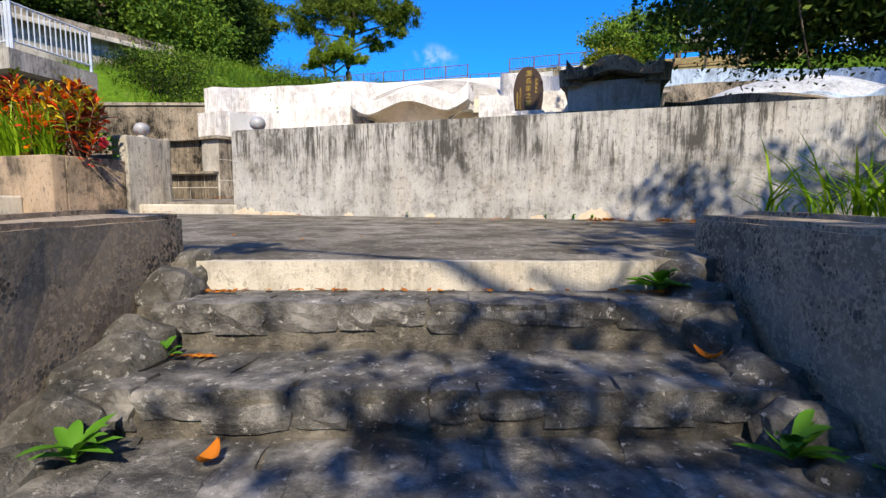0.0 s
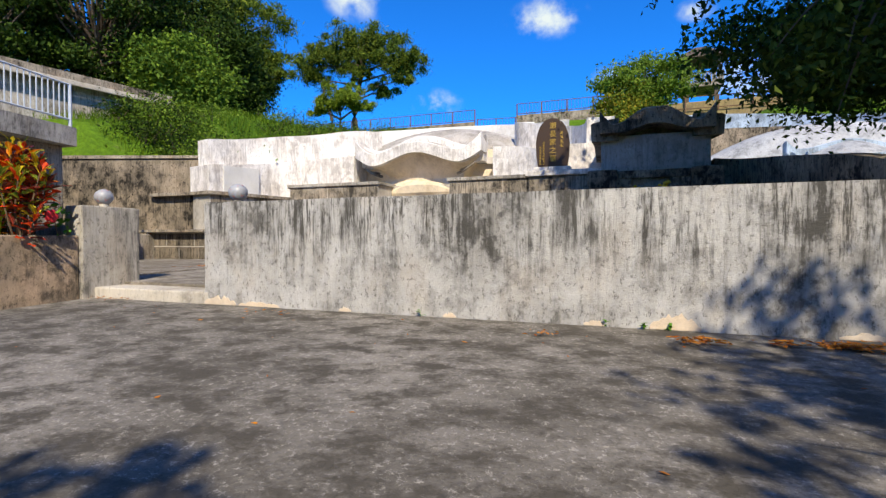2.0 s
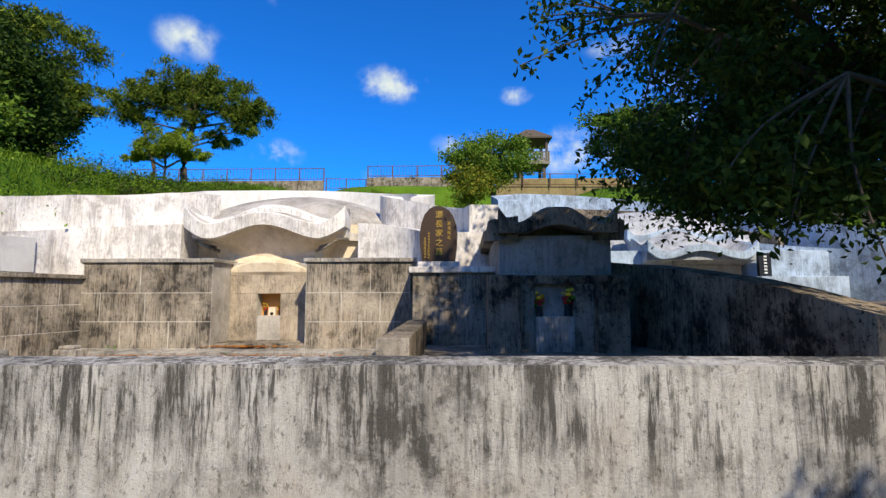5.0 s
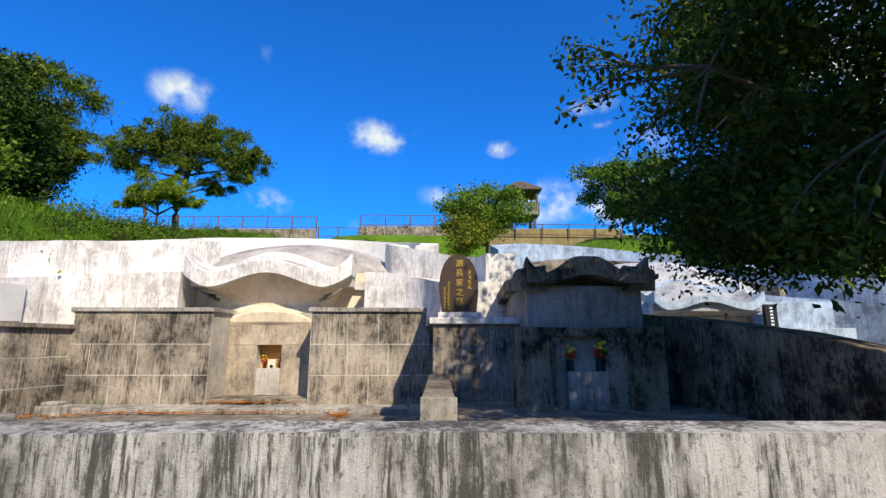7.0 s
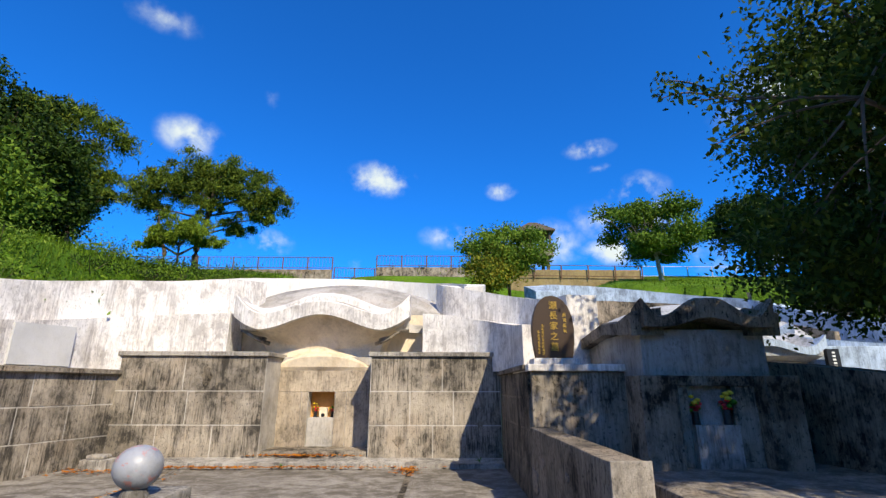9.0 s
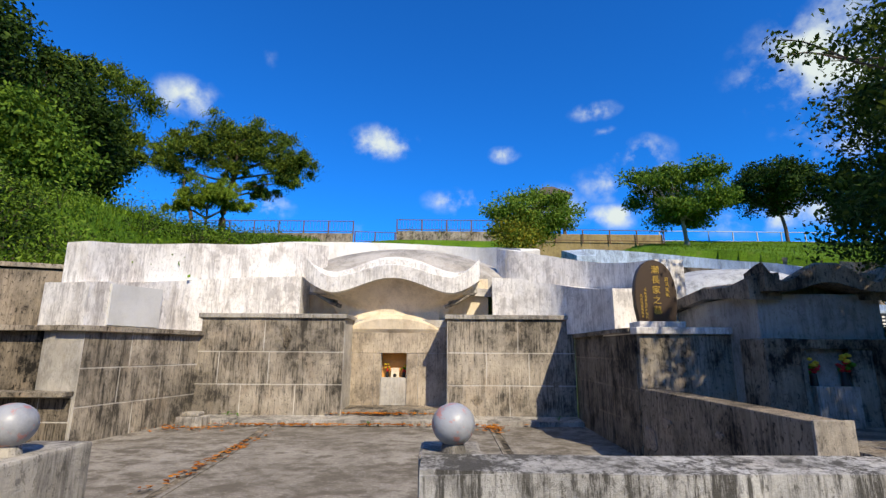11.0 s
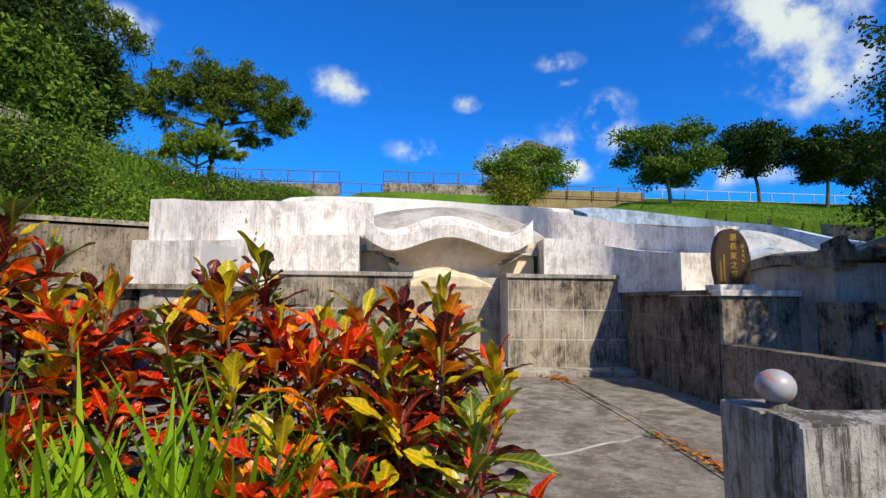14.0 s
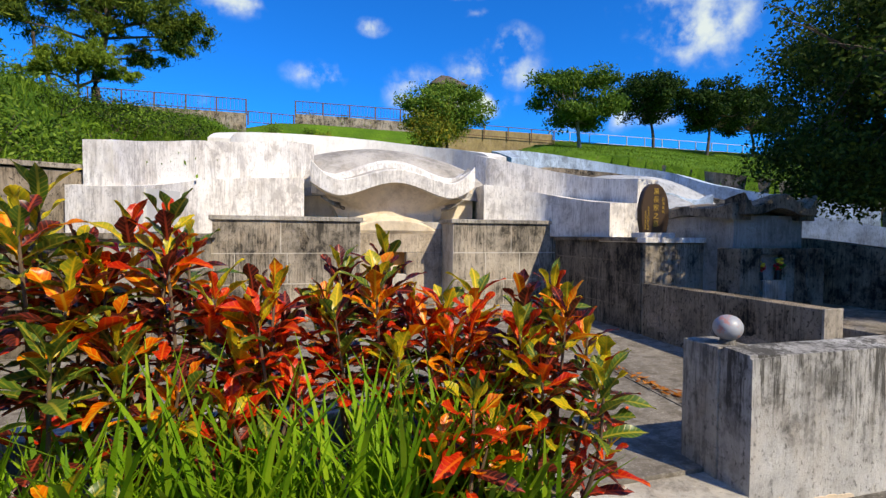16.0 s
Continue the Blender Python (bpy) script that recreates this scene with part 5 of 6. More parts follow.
def pine(at, spots, label, seedling, trunk_lines, leaves=900, size=0.34, mat="needle"):
    """Bent trunks with flat layered tufts of needles."""
    rng = np.random.default_rng(seedling)
    base = Vector(at)
    t = anchor("pine_tree", base, label, "tree")
    bm = bmesh.new()
    for ln, r in trunk_lines:
        limb(bm, [base + p for p in smooth_line(ln, 5)], r, r * 0.4)
    part("trunk", bm, M["bark"], t, smooth=True)
    pts = []
    for x, y, z, r in spots:
        r *= 1.12
        end = Vector((x, y, z))
        ln = trunk_lines[0][0]
        s = min((Vector(p) for p in smooth_line(ln, 5)), key=lambda p: (p - end).length + abs(p.z - (end.z - 0.8)))
        part("limb", limb(bmesh.new(), [base + s, base + s.lerp(end, 0.55) + Vector((0, 0, 0.15)), base + end], 0.09, 0.03, 5), M["bark"], t)
        for _ in range(11):
            o = rng.normal(size=3) * np.array((r * 0.62, r * 0.62, r * 0.2))
            n = int(leaves / 5)
            up = rng.uniform(0, 1, (n, 1))
            q = rng.normal(size=(n, 3)) * np.array((0.24, 0.24, 0.13)) * r * (1.15 - 0.75 * up) + np.array((0, 0, 0.42)) * r * up
            pts.append(q + o + np.array((x, y, z)))
    c = new("crown", leaf_cloud("crown", np.concatenate(pts), size, M[mat], rng, 0.2, 0.6))
    c.parent = t
    return t


def shade_tree(at, fork, boughs, clumps, leaves, size, mat, label, seedling, inside, box_, sprays=(), clump_r=0.8):
    """A broad tree: boughs from one fork, twigs from the boughs to clumps of single leaves wherever inside(x, y, z) holds."""
    rng = np.random.default_rng(seedling)
    base = Vector(at)
    t = anchor("shade_tree", base, label, "tree")
    part("trunk", limb(bmesh.new(), smooth_line([base - Vector((0, 0, 0.4)), base.lerp(Vector(fork), 0.5) + Vector((0.15, -0.1, 0)), Vector(fork)], 5), 0.24, 0.15), M["bark"], t, smooth=True)
    nodes = []
    for end in boughs:
        end = Vector(end)
        mid = Vector(fork).lerp(end, 0.5) + Vector((rng.uniform(-0.3, 0.3), rng.uniform(-0.3, 0.3), 0.35))
        line = smooth_line([Vector(fork), mid, end], 6)
        part("bough", limb(bmesh.new(), line, 0.09, 0.022, 6), M["bark"], t, smooth=True)
        nodes += line[3:]
    spots = []
    (x0, x1), (y0, y1), (z0, z1) = box_
    while len(spots) < clumps:
        p = (rng.uniform(x0, x1), rng.uniform(y0, y1), rng.uniform(z0, z1))
        if inside(*p):
            spots.append(Vector(p))
    pts = []
    for i, s in enumerate(spots + [Vector(p) for p in sprays]):
        root = min(nodes, key=lambda q: (q - s).length)
        bend = root.lerp(s, 0.55) + Vector((rng.uniform(-0.12, 0.12), rng.uniform(-0.12, 0.12), 0.10))
        twig = smooth_line([root, bend, s], 4)
        part("twig", limb(bmesh.new(), twig, 0.022, 0.006, 5), M["bark"], t)
        if i < len(spots):
            n = int(leaves * rng.uniform(0.5, 1.5))
            q = np.clip(rng.normal(size=(n, 3)), -1.8, 1.8) * np.array((1, 1, 0.55)) * clump_r * rng.uniform(0.6, 1.25) * 0.55
            q[:, 2] -= 0.25 * (q[:, 0] ** 2 + q[:, 1] ** 2)
            pts.append(q + np.array(s))
        for j, p in enumerate(twig[len(twig) // 3:]):
            n = 5 if i < len(spots) else 9
            pts.append(rng.normal(size=(n, 3)) * 0.09 + np.array(p))
    c = new("crown", leaf_cloud("crown", np.concatenate(pts) - np.array(base), size, M[mat], rng, 0.5, 0.0, 0.35))
    c.parent = t
    return t


# the overhanging shade tree to the east, and one beside the stairs
shade_tree((6.6, 10.6, 0.2), (6.0, 10.2, 3.2), ((0.9, 8.4, 5.0), (1.0, 10.6, 6.4), (1.9, 9.4, 7.2), (2.2, 7.6, 3.9), (2.6, 6.9, 6.4), (4.2, 7.0, 3.6), (4.6, 8.6, 7.6), (6.6, 7.4, 5.6), (7.4, 10.2, 6.0), (5.4, 12.8, 6.4), (3.4, 11.6, 5.4), (6.8, 13.2, 5.0), (7.6, 8.2, 3.6)),
           270, 470, 0.115, "leaf_shade", "dense shade tree with drooping leafy branches", 21,
           lambda x, y, z: z > max(2.75 + 0.17 * (y - 8.5), 3.9 - 0.78 * x + 0.45 * (y - 8.5)) and z < 8.3 - 0.25 * abs(x - 4) and x > 0.25 + 0.55 * max(0.0, y - 8.5) + 0.35 * max(0.0, z - 6.0) and ((x - 5.0) / 4.9) ** 2 + ((y - 10.4) / 4.0) ** 2 < 1,
           ((-0.2, 9.6), (6.3, 14.4), (2.0, 8.3)), ((-0.9, 8.3, 4.35), (-0.5, 8.5, 4.7), (-0.6, 8.7, 5.1), (-0.2, 8.3, 3.9), (-0.3, 10.4, 6.3), (-0.1, 10.8, 6.9), (0.3, 8.0, 3.5), (0.9, 7.6, 2.8), (1.6, 7.8, 2.2), (2.3, 7.4, 1.9), (-0.4, 9.4, 5.6)), 0.85)
shade_tree((6.4, -2.6, -1.9), (5.6, -2.2, 3.0), ((2.8, -0.2, 5.2), (4.0, 1.4, 5.4), (2.2, -2.6, 5.2), (3.2, -4.4, 5.6), (0.8, -2.6, 5.3), (4.6, -1.2, 6.4)),
           46, 75, 0.17, "leaf_shade", "leafy shade tree beside the stairs", 22,
           lambda x, y, z: ((x - 3.7 - 0.55 * max(0.0, y + 1.3)) / 1.6) ** 2 + ((y + 1.8) / 3.9) ** 2 < 1, ((1.9, 7.2), (-5.8, 2.2), (4.6, 6.4)), ((-0.6, -2.6, 5.0), (-0.2, -2.9, 5.1), (0.1, -2.4, 5.2)), 0.7)
# out of view, added only to thicken the shade on the stairs
shade_tree((5.6, -7.4, -1.9), (4.6, -6.6, 3.0), ((2.4, -4.4, 4.8), (3.6, -4.6, 5.2), (1.6, -6.0, 4.8), (2.6, -7.2, 5.0)),
           13, 70, 0.17, "leaf_shade", "unseen tree added to dapple the stairs with shade", 24,
           lambda x, y, z: ((x - 2.6) / 1.9) ** 2 + ((y + 5.2) / 2.0) ** 2 < 1, ((0.6, 4.6), (-7.3, -3.1), (4.2, 5.6)), (), 0.75)
# kept out of view; its crown is placed to shade small tomb and east court
shade_tree((6.6, 3.2, -1.9), (5.6, 4.6, 4.2), ((2.0, 6.4, 7.0), (3.4, 5.2, 8.0), (3.0, 7.2, 7.6), (5.2, 6.2, 8.4), (2.4, 4.6, 8.2)),
           80, 150, 0.2, "leaf_shade", "unseen tall tree added to shade the small tomb", 23,
           lambda x, y, z: ((x - 3.8) / 2.7) ** 2 + ((y - 5.0) / 2.8) ** 2 < 1, ((1.0, 6.6), (2.2, 7.8), (6.6, 8.6)), (), 0.9)

PINE = [(-1.6, 0, 6.9, 1.5), (-0.3, 0.6, 7.5, 1.4), (1.3, -0.3, 7.2, 1.5), (2.8, 0.4, 6.5, 1.4), (4.2, 0.0, 5.5, 1.3), (4.9, 0.3, 4.7, 1.0), (3.1, -0.6, 5.1, 1.2), (1.2, 0.8, 5.9, 1.4), (-0.8, -0.5, 5.9, 1.4), (-2.8, 0.3, 5.7, 1.4),
        (-3.9, 0.2, 4.7, 1.2), (3.6, 0.2, 3.9, 0.9), (0.1, 0.2, 6.7, 1.4), (-3.3, 0.4, 6.9, 1.2), (2.4, 0.5, 3.3, 0.8), (-4.4, 0.1, 5.9, 1.1), (0.3, -0.4, 4.6, 1.0)]
pine((-20.6, 36.2, hill(-20.6, 36.2)), PINE, "umbrella-shaped pine on the slope", 31, [([(0, 0, -0.5), (-0.15, 0, 1.6), (0.2, 0, 3.4), (0.5, 0.1, 5.2), (0.3, 0, 6.6)], 0.26), ([(-3.0, 0.5, -0.5), (-2.6, 0.5, 1.4), (-3.2, 0.4, 3.0), (-3.3, 0.3, 4.2)], 0.18)])
pine((-20.9, 34.2, hill(-20.9, 34.2)), [(-0.9, 0, 2.5, 0.9), (0.2, 0.1, 3.1, 1.0), (1.0, -0.1, 2.5, 0.9), (0.1, -0.2, 2.2, 0.8), (-1.7, 0.1, 1.9, 0.6), (1.7, 0.1, 1.9, 0.6)], "small bright green pine sapling", 32, [([(0, 0, -0.5), (0.05, 0, 1.2), (0, 0, 2.6)], 0.09)], 1100, 0.26, "needle_young")
# the larger pine at the edge of the wood
pine((-24.2, 28.8, hill(-24.2, 28.8)), [(-3.2, 0, 8.6, 1.7), (-1.2, 0.4, 9.0, 1.6), (0.6, 0, 7.6, 1.5), (-2.4, -0.5, 7.2, 1.6), (-0.6, 0.3, 5.9, 1.5), (0.9, 0.2, 4.9, 1.3), (-3.8, 0.2, 5.6, 1.6), (-2.0, 0.3, 4.3, 1.4), (1.9, 0.0, 3.9, 0.9), (-0.2, -0.2, 3.6, 1.0)], "tall pine leaning out from the edge of the wood", 33, [([(-0.6, 0, -0.5), (0.2, 0, 1.6), (-0.2, 0, 3.6), (-1.4, 0, 6.0), (-1.8, 0, 8.2)], 0.3)])

# broadleaf trees over the lawn
tree((12.2, 37.5, hill(12.2, 37.5)), 6, (-0.4, 0, 4.0, 3.9, 3.2, 2.4), 60, 330, 0.24, "leaf_mid", "palebark", "round broadleaf tree with forked pale trunks", 41, "broadleaf_tree", trunks=2)
tree((21.6, 40.5, hill(21.6, 40.5)), 6, (-0.6, 0, 4.4, 4.0, 3.2, 1.8), 55, 300, 0.26, "leaf_dark", "bark", "spreading dark broadleaf tree", 42, "broadleaf_tree")
tree((26.6, 39.5, hill(26.6, 39.5)), 6, (0.4, 0, 4.6, 4.2, 3.4, 2.2), 55, 300, 0.26, "leaf_dark", "bark", "spreading dark broadleaf tree", 43, "broadleaf_tree")
tree((33.0, 40.5, hill(33, 40.5)), 6, (0, 0, 4.2, 4.4, 3.4, 2.4), 50, 300, 0.26, "leaf_dark", "bark", "dark broadleaf tree on the lawn", 44, "broadleaf_tree")
tree((1.2, 38.2, hill(1.2, 38.2)), 5.5, (-0.2, 0, 4.1, 3.4, 2.6, 1.6), 54, 300, 0.2, "leaf_light", "bark", "low spreading tree with fresh leaves", 45, "broadleaf_tree", hollow=0.2)
tree((-0.4, 37.0, hill(-0.4, 37.0)), 3.4, (0.2, 0, 2.4, 2.0, 1.2, 1.7), 36, 260, 0.18, "leaf_gold", "bark", "shrub turning gold beneath the tree", 46, "shrub", hollow=0.1)
# the wooded slope to the west
for k, (x, y, h, rx, rz, mat) in enumerate(((-26.8, 26.0, 11.0, 3.8, 4.4, "leaf_wood"), (-22.6, 23.6, 6.6, 2.7, 2.8, "leaf_wood"), (-30.5, 22.0, 12.5, 5, 5, "leaf_wood"), (-25.0, 18.5, 11, 4, 4.2, "leaf_wood"), (-33.0, 30.0, 13, 5, 5, "leaf_dark"),
                                            (-21.2, 19.8, 3.8, 2.2, 1.8, "leaf_mid"), (-28.0, 14.0, 10.5, 4.2, 4.6, "leaf_wood"), (-34.0, 15.0, 12, 5, 5, "leaf_dark"), (-33, 36, 11, 4.0, 4, "leaf_dark"), (-24.0, 22.0, 5.0, 3.0, 2.4, "leaf_wood"), (-28.0, 30.0, 8, 3.4, 3.6, "leaf_dark"))):
    tree((x, y, hill(x, y)), h, (0, 0, h * 0.5, rx * 1.05, rx * 0.85, rz), 95, 230, 0.22, mat, "bark", "leafy evergreen on the wooded western slope", 60 + k, "evergreen_tree", clump_r=1.0, hollow=0.45)


# unseen row added behind the viewpoint, to hold back blue light from the sky
south = tree((-6.0, -17.0, -1.9), 11, (0, 0, 6.0, 5.5, 4.0, 4.6), 60, 330, 0.34, "leaf_dark", "bark", "unseen evergreen added below the landing to block sky light", 90, "evergreen_tree", clump_r=1.5)
for k, (x, y) in enumerate(((-16, -18.5), (-26, -15), (4.5, -19), (14, -16), (22, -9), (-34, -6), (17, 0))):
    copy_thing(south, pose(x, y, -1.9, 0, 0, 47 * k))


def shrub(at, r, h, mat, label, seedling, n=900, size=0.12, aspect=0.4):
    rng = np.random.default_rng(seedling)
    t = anchor("shrub", at, label, "shrub")
    bm = bmesh.new()
    for _ in range(7):
        tube(bm, Vector(at) + Vector((rng.uniform(-0.1, 0.1), rng.uniform(-0.1, 0.1), -0.2)), Vector(at) + Vector((rng.uniform(-0.6, 0.6) * r, rng.uniform(-0.6, 0.6) * r, h * 0.7)), 0.02, 0.006, 5)
    part("stem", bm, M["bark"], t)
    q = rng.normal(size=(n, 3)) * np.array((r * 0.5, r * 0.5, h * 0.3)) + np.array((0, 0, h * 0.5))
    c = new("crown", leaf_cloud("crown", q[q[:, 2] > 0.02], size, M[mat], rng, aspect, 0.3))
    c.parent = t


vr = random.Random(8)
for k in range(60):
    x = vr.uniform(-24, -13.4) if k > 18 else vr.uniform(-17.5, -13.4)
    y = vr.uniform(14.0, 32) if k > 18 else 14.3 + 0.33 * max(-6.0, x + 13.1) + vr.uniform(0, 3)
    shrub((x, y, hill(x, y)), vr.uniform(0.7, 1.6), vr.uniform(0.4, 1.1), vr.choice(("leaf_light", "leaf_mid", "leaf_wood", "leaf_wood", "blade")), "low green shrub on the grassy bank", 100 + k, 700)
for k in range(16):
    x, y = vr.uniform(-19, -4), vr.uniform(41.5, 46.2)
    shrub((x, y, hill(x, y)), vr.uniform(0.5, 1.0), vr.uniform(0.4, 0.9), vr.choice(("leaf_gold", "leaf_light", "leaf_mid")), "flowering shrub below the railing", 160 + k, 500, 0.15)
for k, x in enumerate((-8.5, -5.5, -3.2, 1.8, 4.2, 8.2)):
    shrub((x, 48.6, hill(x, 48.6)), vr.uniform(0.6, 1.0), 1.1, ("leaf_gold", "leaf_light")[k % 2], "clipped shrub behind the railing", 190 + k, 500, 0.16)


def blades(name, label, spots, length, width, mat, seedling, lean=0.5):
    """Single bent blades, one strip each."""
    rng = np.random.default_rng(seedling)
    p = np.asarray(spots)
    n = len(p)
    a = rng.uniform(0, 2 * np.pi, n)
    out = np.stack([np.cos(a), np.sin(a), np.zeros(n)], 1)
    side = np.stack([-np.sin(a), np.cos(a), np.zeros(n)], 1)
    L = length * rng.uniform(0.6, 1.3, (n, 1))
    le = lean * rng.uniform(0.3, 1.3, (n, 1))
    up = np.array((0, 0, 1.0))
    rows = []
    for f, w in ((0.0, 0.8), (0.35, 1.0), (0.7, 0.8), (1.0, 0.08)):
        c = p + up * L * (f - 0.35 * le * f ** 2.5) + out * L * le * f ** 1.8
        rows += [c - side * width * w * 0.5, c + side * width * w * 0.5]
    verts = np.stack(rows, 1).reshape(-1, 3)
    i = np.arange(n)[:, None] * 8
    faces = np.concatenate([i + np.array([[k, k + 1, k + 3, k + 2]]) for k in (0, 2, 4)], 0)
    return tagged(new(name, fast_mesh(name, verts, faces, M[mat])), label, "grass", kind="stuff")


def scatter(n, x0, x1, y0, y1, seedling, keep=lambda x, y: True):
    r = random.Random(seedling)
    out = []
    while len(out) < n:
        x, y = r.uniform(x0, x1), r.uniform(y0, y1)
        if keep(x, y):
            out.append((x, y, hill(x, y) - 0.02))
    return out


blades("grass", "long unmown grass on the western bank", scatter(30000, -26, -13.0, 11.0, 36, 1, lambda x, y: y > 13.6 + 0.33 * max(-6.0, x + 13.1)), 0.36, 0.022, "blade", 2, 0.7)
blades("grass", "long grass on the slope behind the ring wall", scatter(15000, -20, 0, 25, 45, 3), 0.34, 0.028, "blade", 4, 0.7)
blades("grass", "mown lawn on the eastern slope", scatter(30000, 1, 40, 24.5, 47, 5), 0.13, 0.03, "blade", 6, 0.6)
blades("grass", "mown lawn beyond the dark kerb", scatter(9000, 12.5, 34, 15, 26, 7, lambda x, y: x > 9.8 + (24.3 - y) * 0.68 + 0.6), 0.12, 0.03, "blade", 8, 0.6)

# ---- fences, walls and the tower on the hilltop ----
def railing(name, a, b, gap, height, mat, label, bar=0.35, n_rails=2, thin=1.0):
    a, b = Vector(a), Vector(b)
    f = anchor(name, a, label, "railing")
    n = max(1, round((b - a).length / gap))
    for i in range(n + 1):
        p = a.lerp(b, i / n)
        part("post", tube(bmesh.new(), p - Vector((0, 0, 0.1)), p + Vector((0, 0, height)), 0.06 * thin, 0.06 * thin, 6), M[mat], f)
    for k in range(n_rails):
        h = Vector((0, 0, height - 0.02 - k * (height - 0.2) / max(1, n_rails - 1)))
        part("rail", tube(bmesh.new(), a + h, b + h, 0.035 * thin, 0.035 * thin, 6), M[mat], f)
    if bar:
        m = int((b - a).length / bar)
        me = mesh_of("bar", tube(bmesh.new(), (0, 0, 0.15), (0, 0, height - 0.04), 0.014, 0.014, 5), M[mat])
        for i in range(1, min(m, 160)):
            piece("bar", me, f, Matrix.Translation((b - a) * i / m))
    return f


HT = 12.35
thing("wall_hill_west", boxed(-32, -13.7, 46.9, 47.3, 7.0, HT - 0.05, bevel=0.05), M["mid"], "concrete retaining wall below the railing", "wall", "structure")
railing("railing", (-32, 47.1, HT - 0.05), (-13.7, 47.1, HT - 0.05), 2.3, 1.2, "rust", "brown metal railing on the retaining wall", 0.3)
railing("railing", (-13.6, 47.6, HT - 0.8), (-9.9, 48.0, HT - 0.8), 1.8, 1.1, "rust", "brown metal railing across the hill stairs", 0.3)
thing("wall_hill_mid", boxed(-9.8, 2.0, 47.9, 48.3, 7.0, HT + 0.45, bevel=0.05), M["mid"], "concrete retaining wall under the upper railing", "wall", "structure")
railing("railing", (-9.75, 48.1, HT + 0.45), (2.0, 48.1, HT + 0.45), 2.4, 1.15, "rust", "brown metal railing along the hilltop", 0.3)
thing("wall_hill_yellow", boxed(2.2, 14.2, 45.6, 46.0, 7.0, 12.05, bevel=0.05), M["olive"], "low yellowish concrete wall on the hill", "wall", "structure")
railing("railing", (2.2, 45.4, 11.3), (14.2, 45.4, 11.2), 2.4, 1.15, "rust", "brown pipe railing before the yellowish wall", 0)
railing("railing", (14.4, 46.6, hill(14.4, 46.6)), (44, 47.5, hill(44, 47.5)), 2.2, 1.1, "railpaint", "pale railing along the lawn's crest", 0)

tw = anchor("watchtower", (8.0, 62.0, 11.5), "dark timber lookout tower with a hipped roof", "tower")
for x in (6.6, 9.4):
    for y in (60.6, 63.4):
        part("leg", boxed(x - 0.18, x + 0.18, y - 0.18, y + 0.18, 11.0, 17.3), M["darkwood"], tw)
part("deck", boxed(6.0, 10.0, 60.0, 64.0, 17.3, 17.75, bevel=0.04), M["mid"], tw, "grey concrete deck")
for x in (6.3, 9.7):
    for y in (60.3, 63.7):
        part("post", boxed(x - 0.13, x + 0.13, y - 0.13, y + 0.13, 17.75, 20.6), M["darkwood"], tw)
for (x0, y0), (x1, y1), n in (((6.05, 60.05), (9.95, 60.05), 16), ((9.95, 60.1), (9.95, 63.9), 16), ((6.05, 60.1), (6.05, 63.9), 16)):
    balustrade = part("balustrade", boxed(min(x0, x1) - 0.04, max(x0, x1) + 0.04, min(y0, y1) - 0.04, max(y0, y1) + 0.04, 18.75, 18.85), M["darkwood"], tw, "timber balustrade rail")
    for i in range(n + 1):
        x, y = x0 + (x1 - x0) * i / n, y0 + (y1 - y0) * i / n
        part("baluster", boxed(x - 0.07, x + 0.07, y - 0.05, y + 0.05, 17.75, 18.75), M["palebark"], balustrade)
bm = bmesh.new()
eav = [bm.verts.new((x, y, z)) for z in (20.42, 20.6) for x, y in ((5.7, 59.7), (10.3, 59.7), (10.3, 64.3), (5.7, 64.3))]
rid = [bm.verts.new(p) for p in ((7.5, 62, 22.2), (8.5, 62, 22.2))]
lo, hi = eav[:4], eav[4:]
for fc in ((hi[0], hi[1], rid[1], rid[0]), (hi[1], hi[2], rid[1]), (hi[2], hi[3], rid[0], rid[1]), (hi[3], hi[0], rid[0]), lo[::-1], *[(lo[i], lo[(i + 1) % 4], hi[(i + 1) % 4], hi[i]) for i in range(4)]):
    bm.faces.new(fc)
part("roof", bm, M["darkwood"], tw, "dark hipped roof")

# ---- the neighbouring plot to the west ----
thing("wall_plot_west", boxed(-20, -12.75, 7.5, 9.0, -1.2, 3.0, bevel=0.03), M["mid"], "concrete wall under the terrace of the neighbouring plot", "wall", "structure")
bm = loft([Vector((-12.12, 7.0, 3.42)), Vector((-12.5, 9.15, 3.42))], [Vector((-20, 7.0, 3.42)), Vector((-20, 9.15, 3.42))], 3.0)
thing("slab_plot_west", rough_up(cut_up(bm, 0.6), 0.012, 3), M["post"], "overhanging concrete terrace slab of the neighbouring plot", "slab", "structure")
railing("railing", (-12.2, 7.12, 3.42), (-12.56, 9.05, 3.42), 1.93, 1.0, "railpaint", "pale blue painted metal railing on the terrace slab", 0.125, thin=0.6)
railing("railing", (-12.32, 7.12, 3.42), (-19.5, 7.1, 3.42), 1.8, 1.0, "railpaint", "pale blue painted metal railing along the terrace front", 0.125, thin=0.6)
sh = anchor("shed", (-18.0, 14.0, 3.4), "long low grey outbuilding with a thick flat roof", "shed")


def shed_part(name, x0, x1, y0, y1, z0, z1, mat, label=""):
    bm = boxed(x0, x1, y0, y1, z0, z1, bevel=0.03)
    bmesh.ops.transform(bm, matrix=pose(-17.4, 16.1, 0, 0, 0, -14), verts=bm.verts)
    part(name, bm, M[mat], sh, label)


shed_part("wall", -4.2, -0.3, -9.0, -0.3, 2.6, 6.25, "post")
shed_part("roof", -4.5, 0.0, -9.2, 0.0, 6.25, 6.55, "mid", "mossy concrete roof slab")
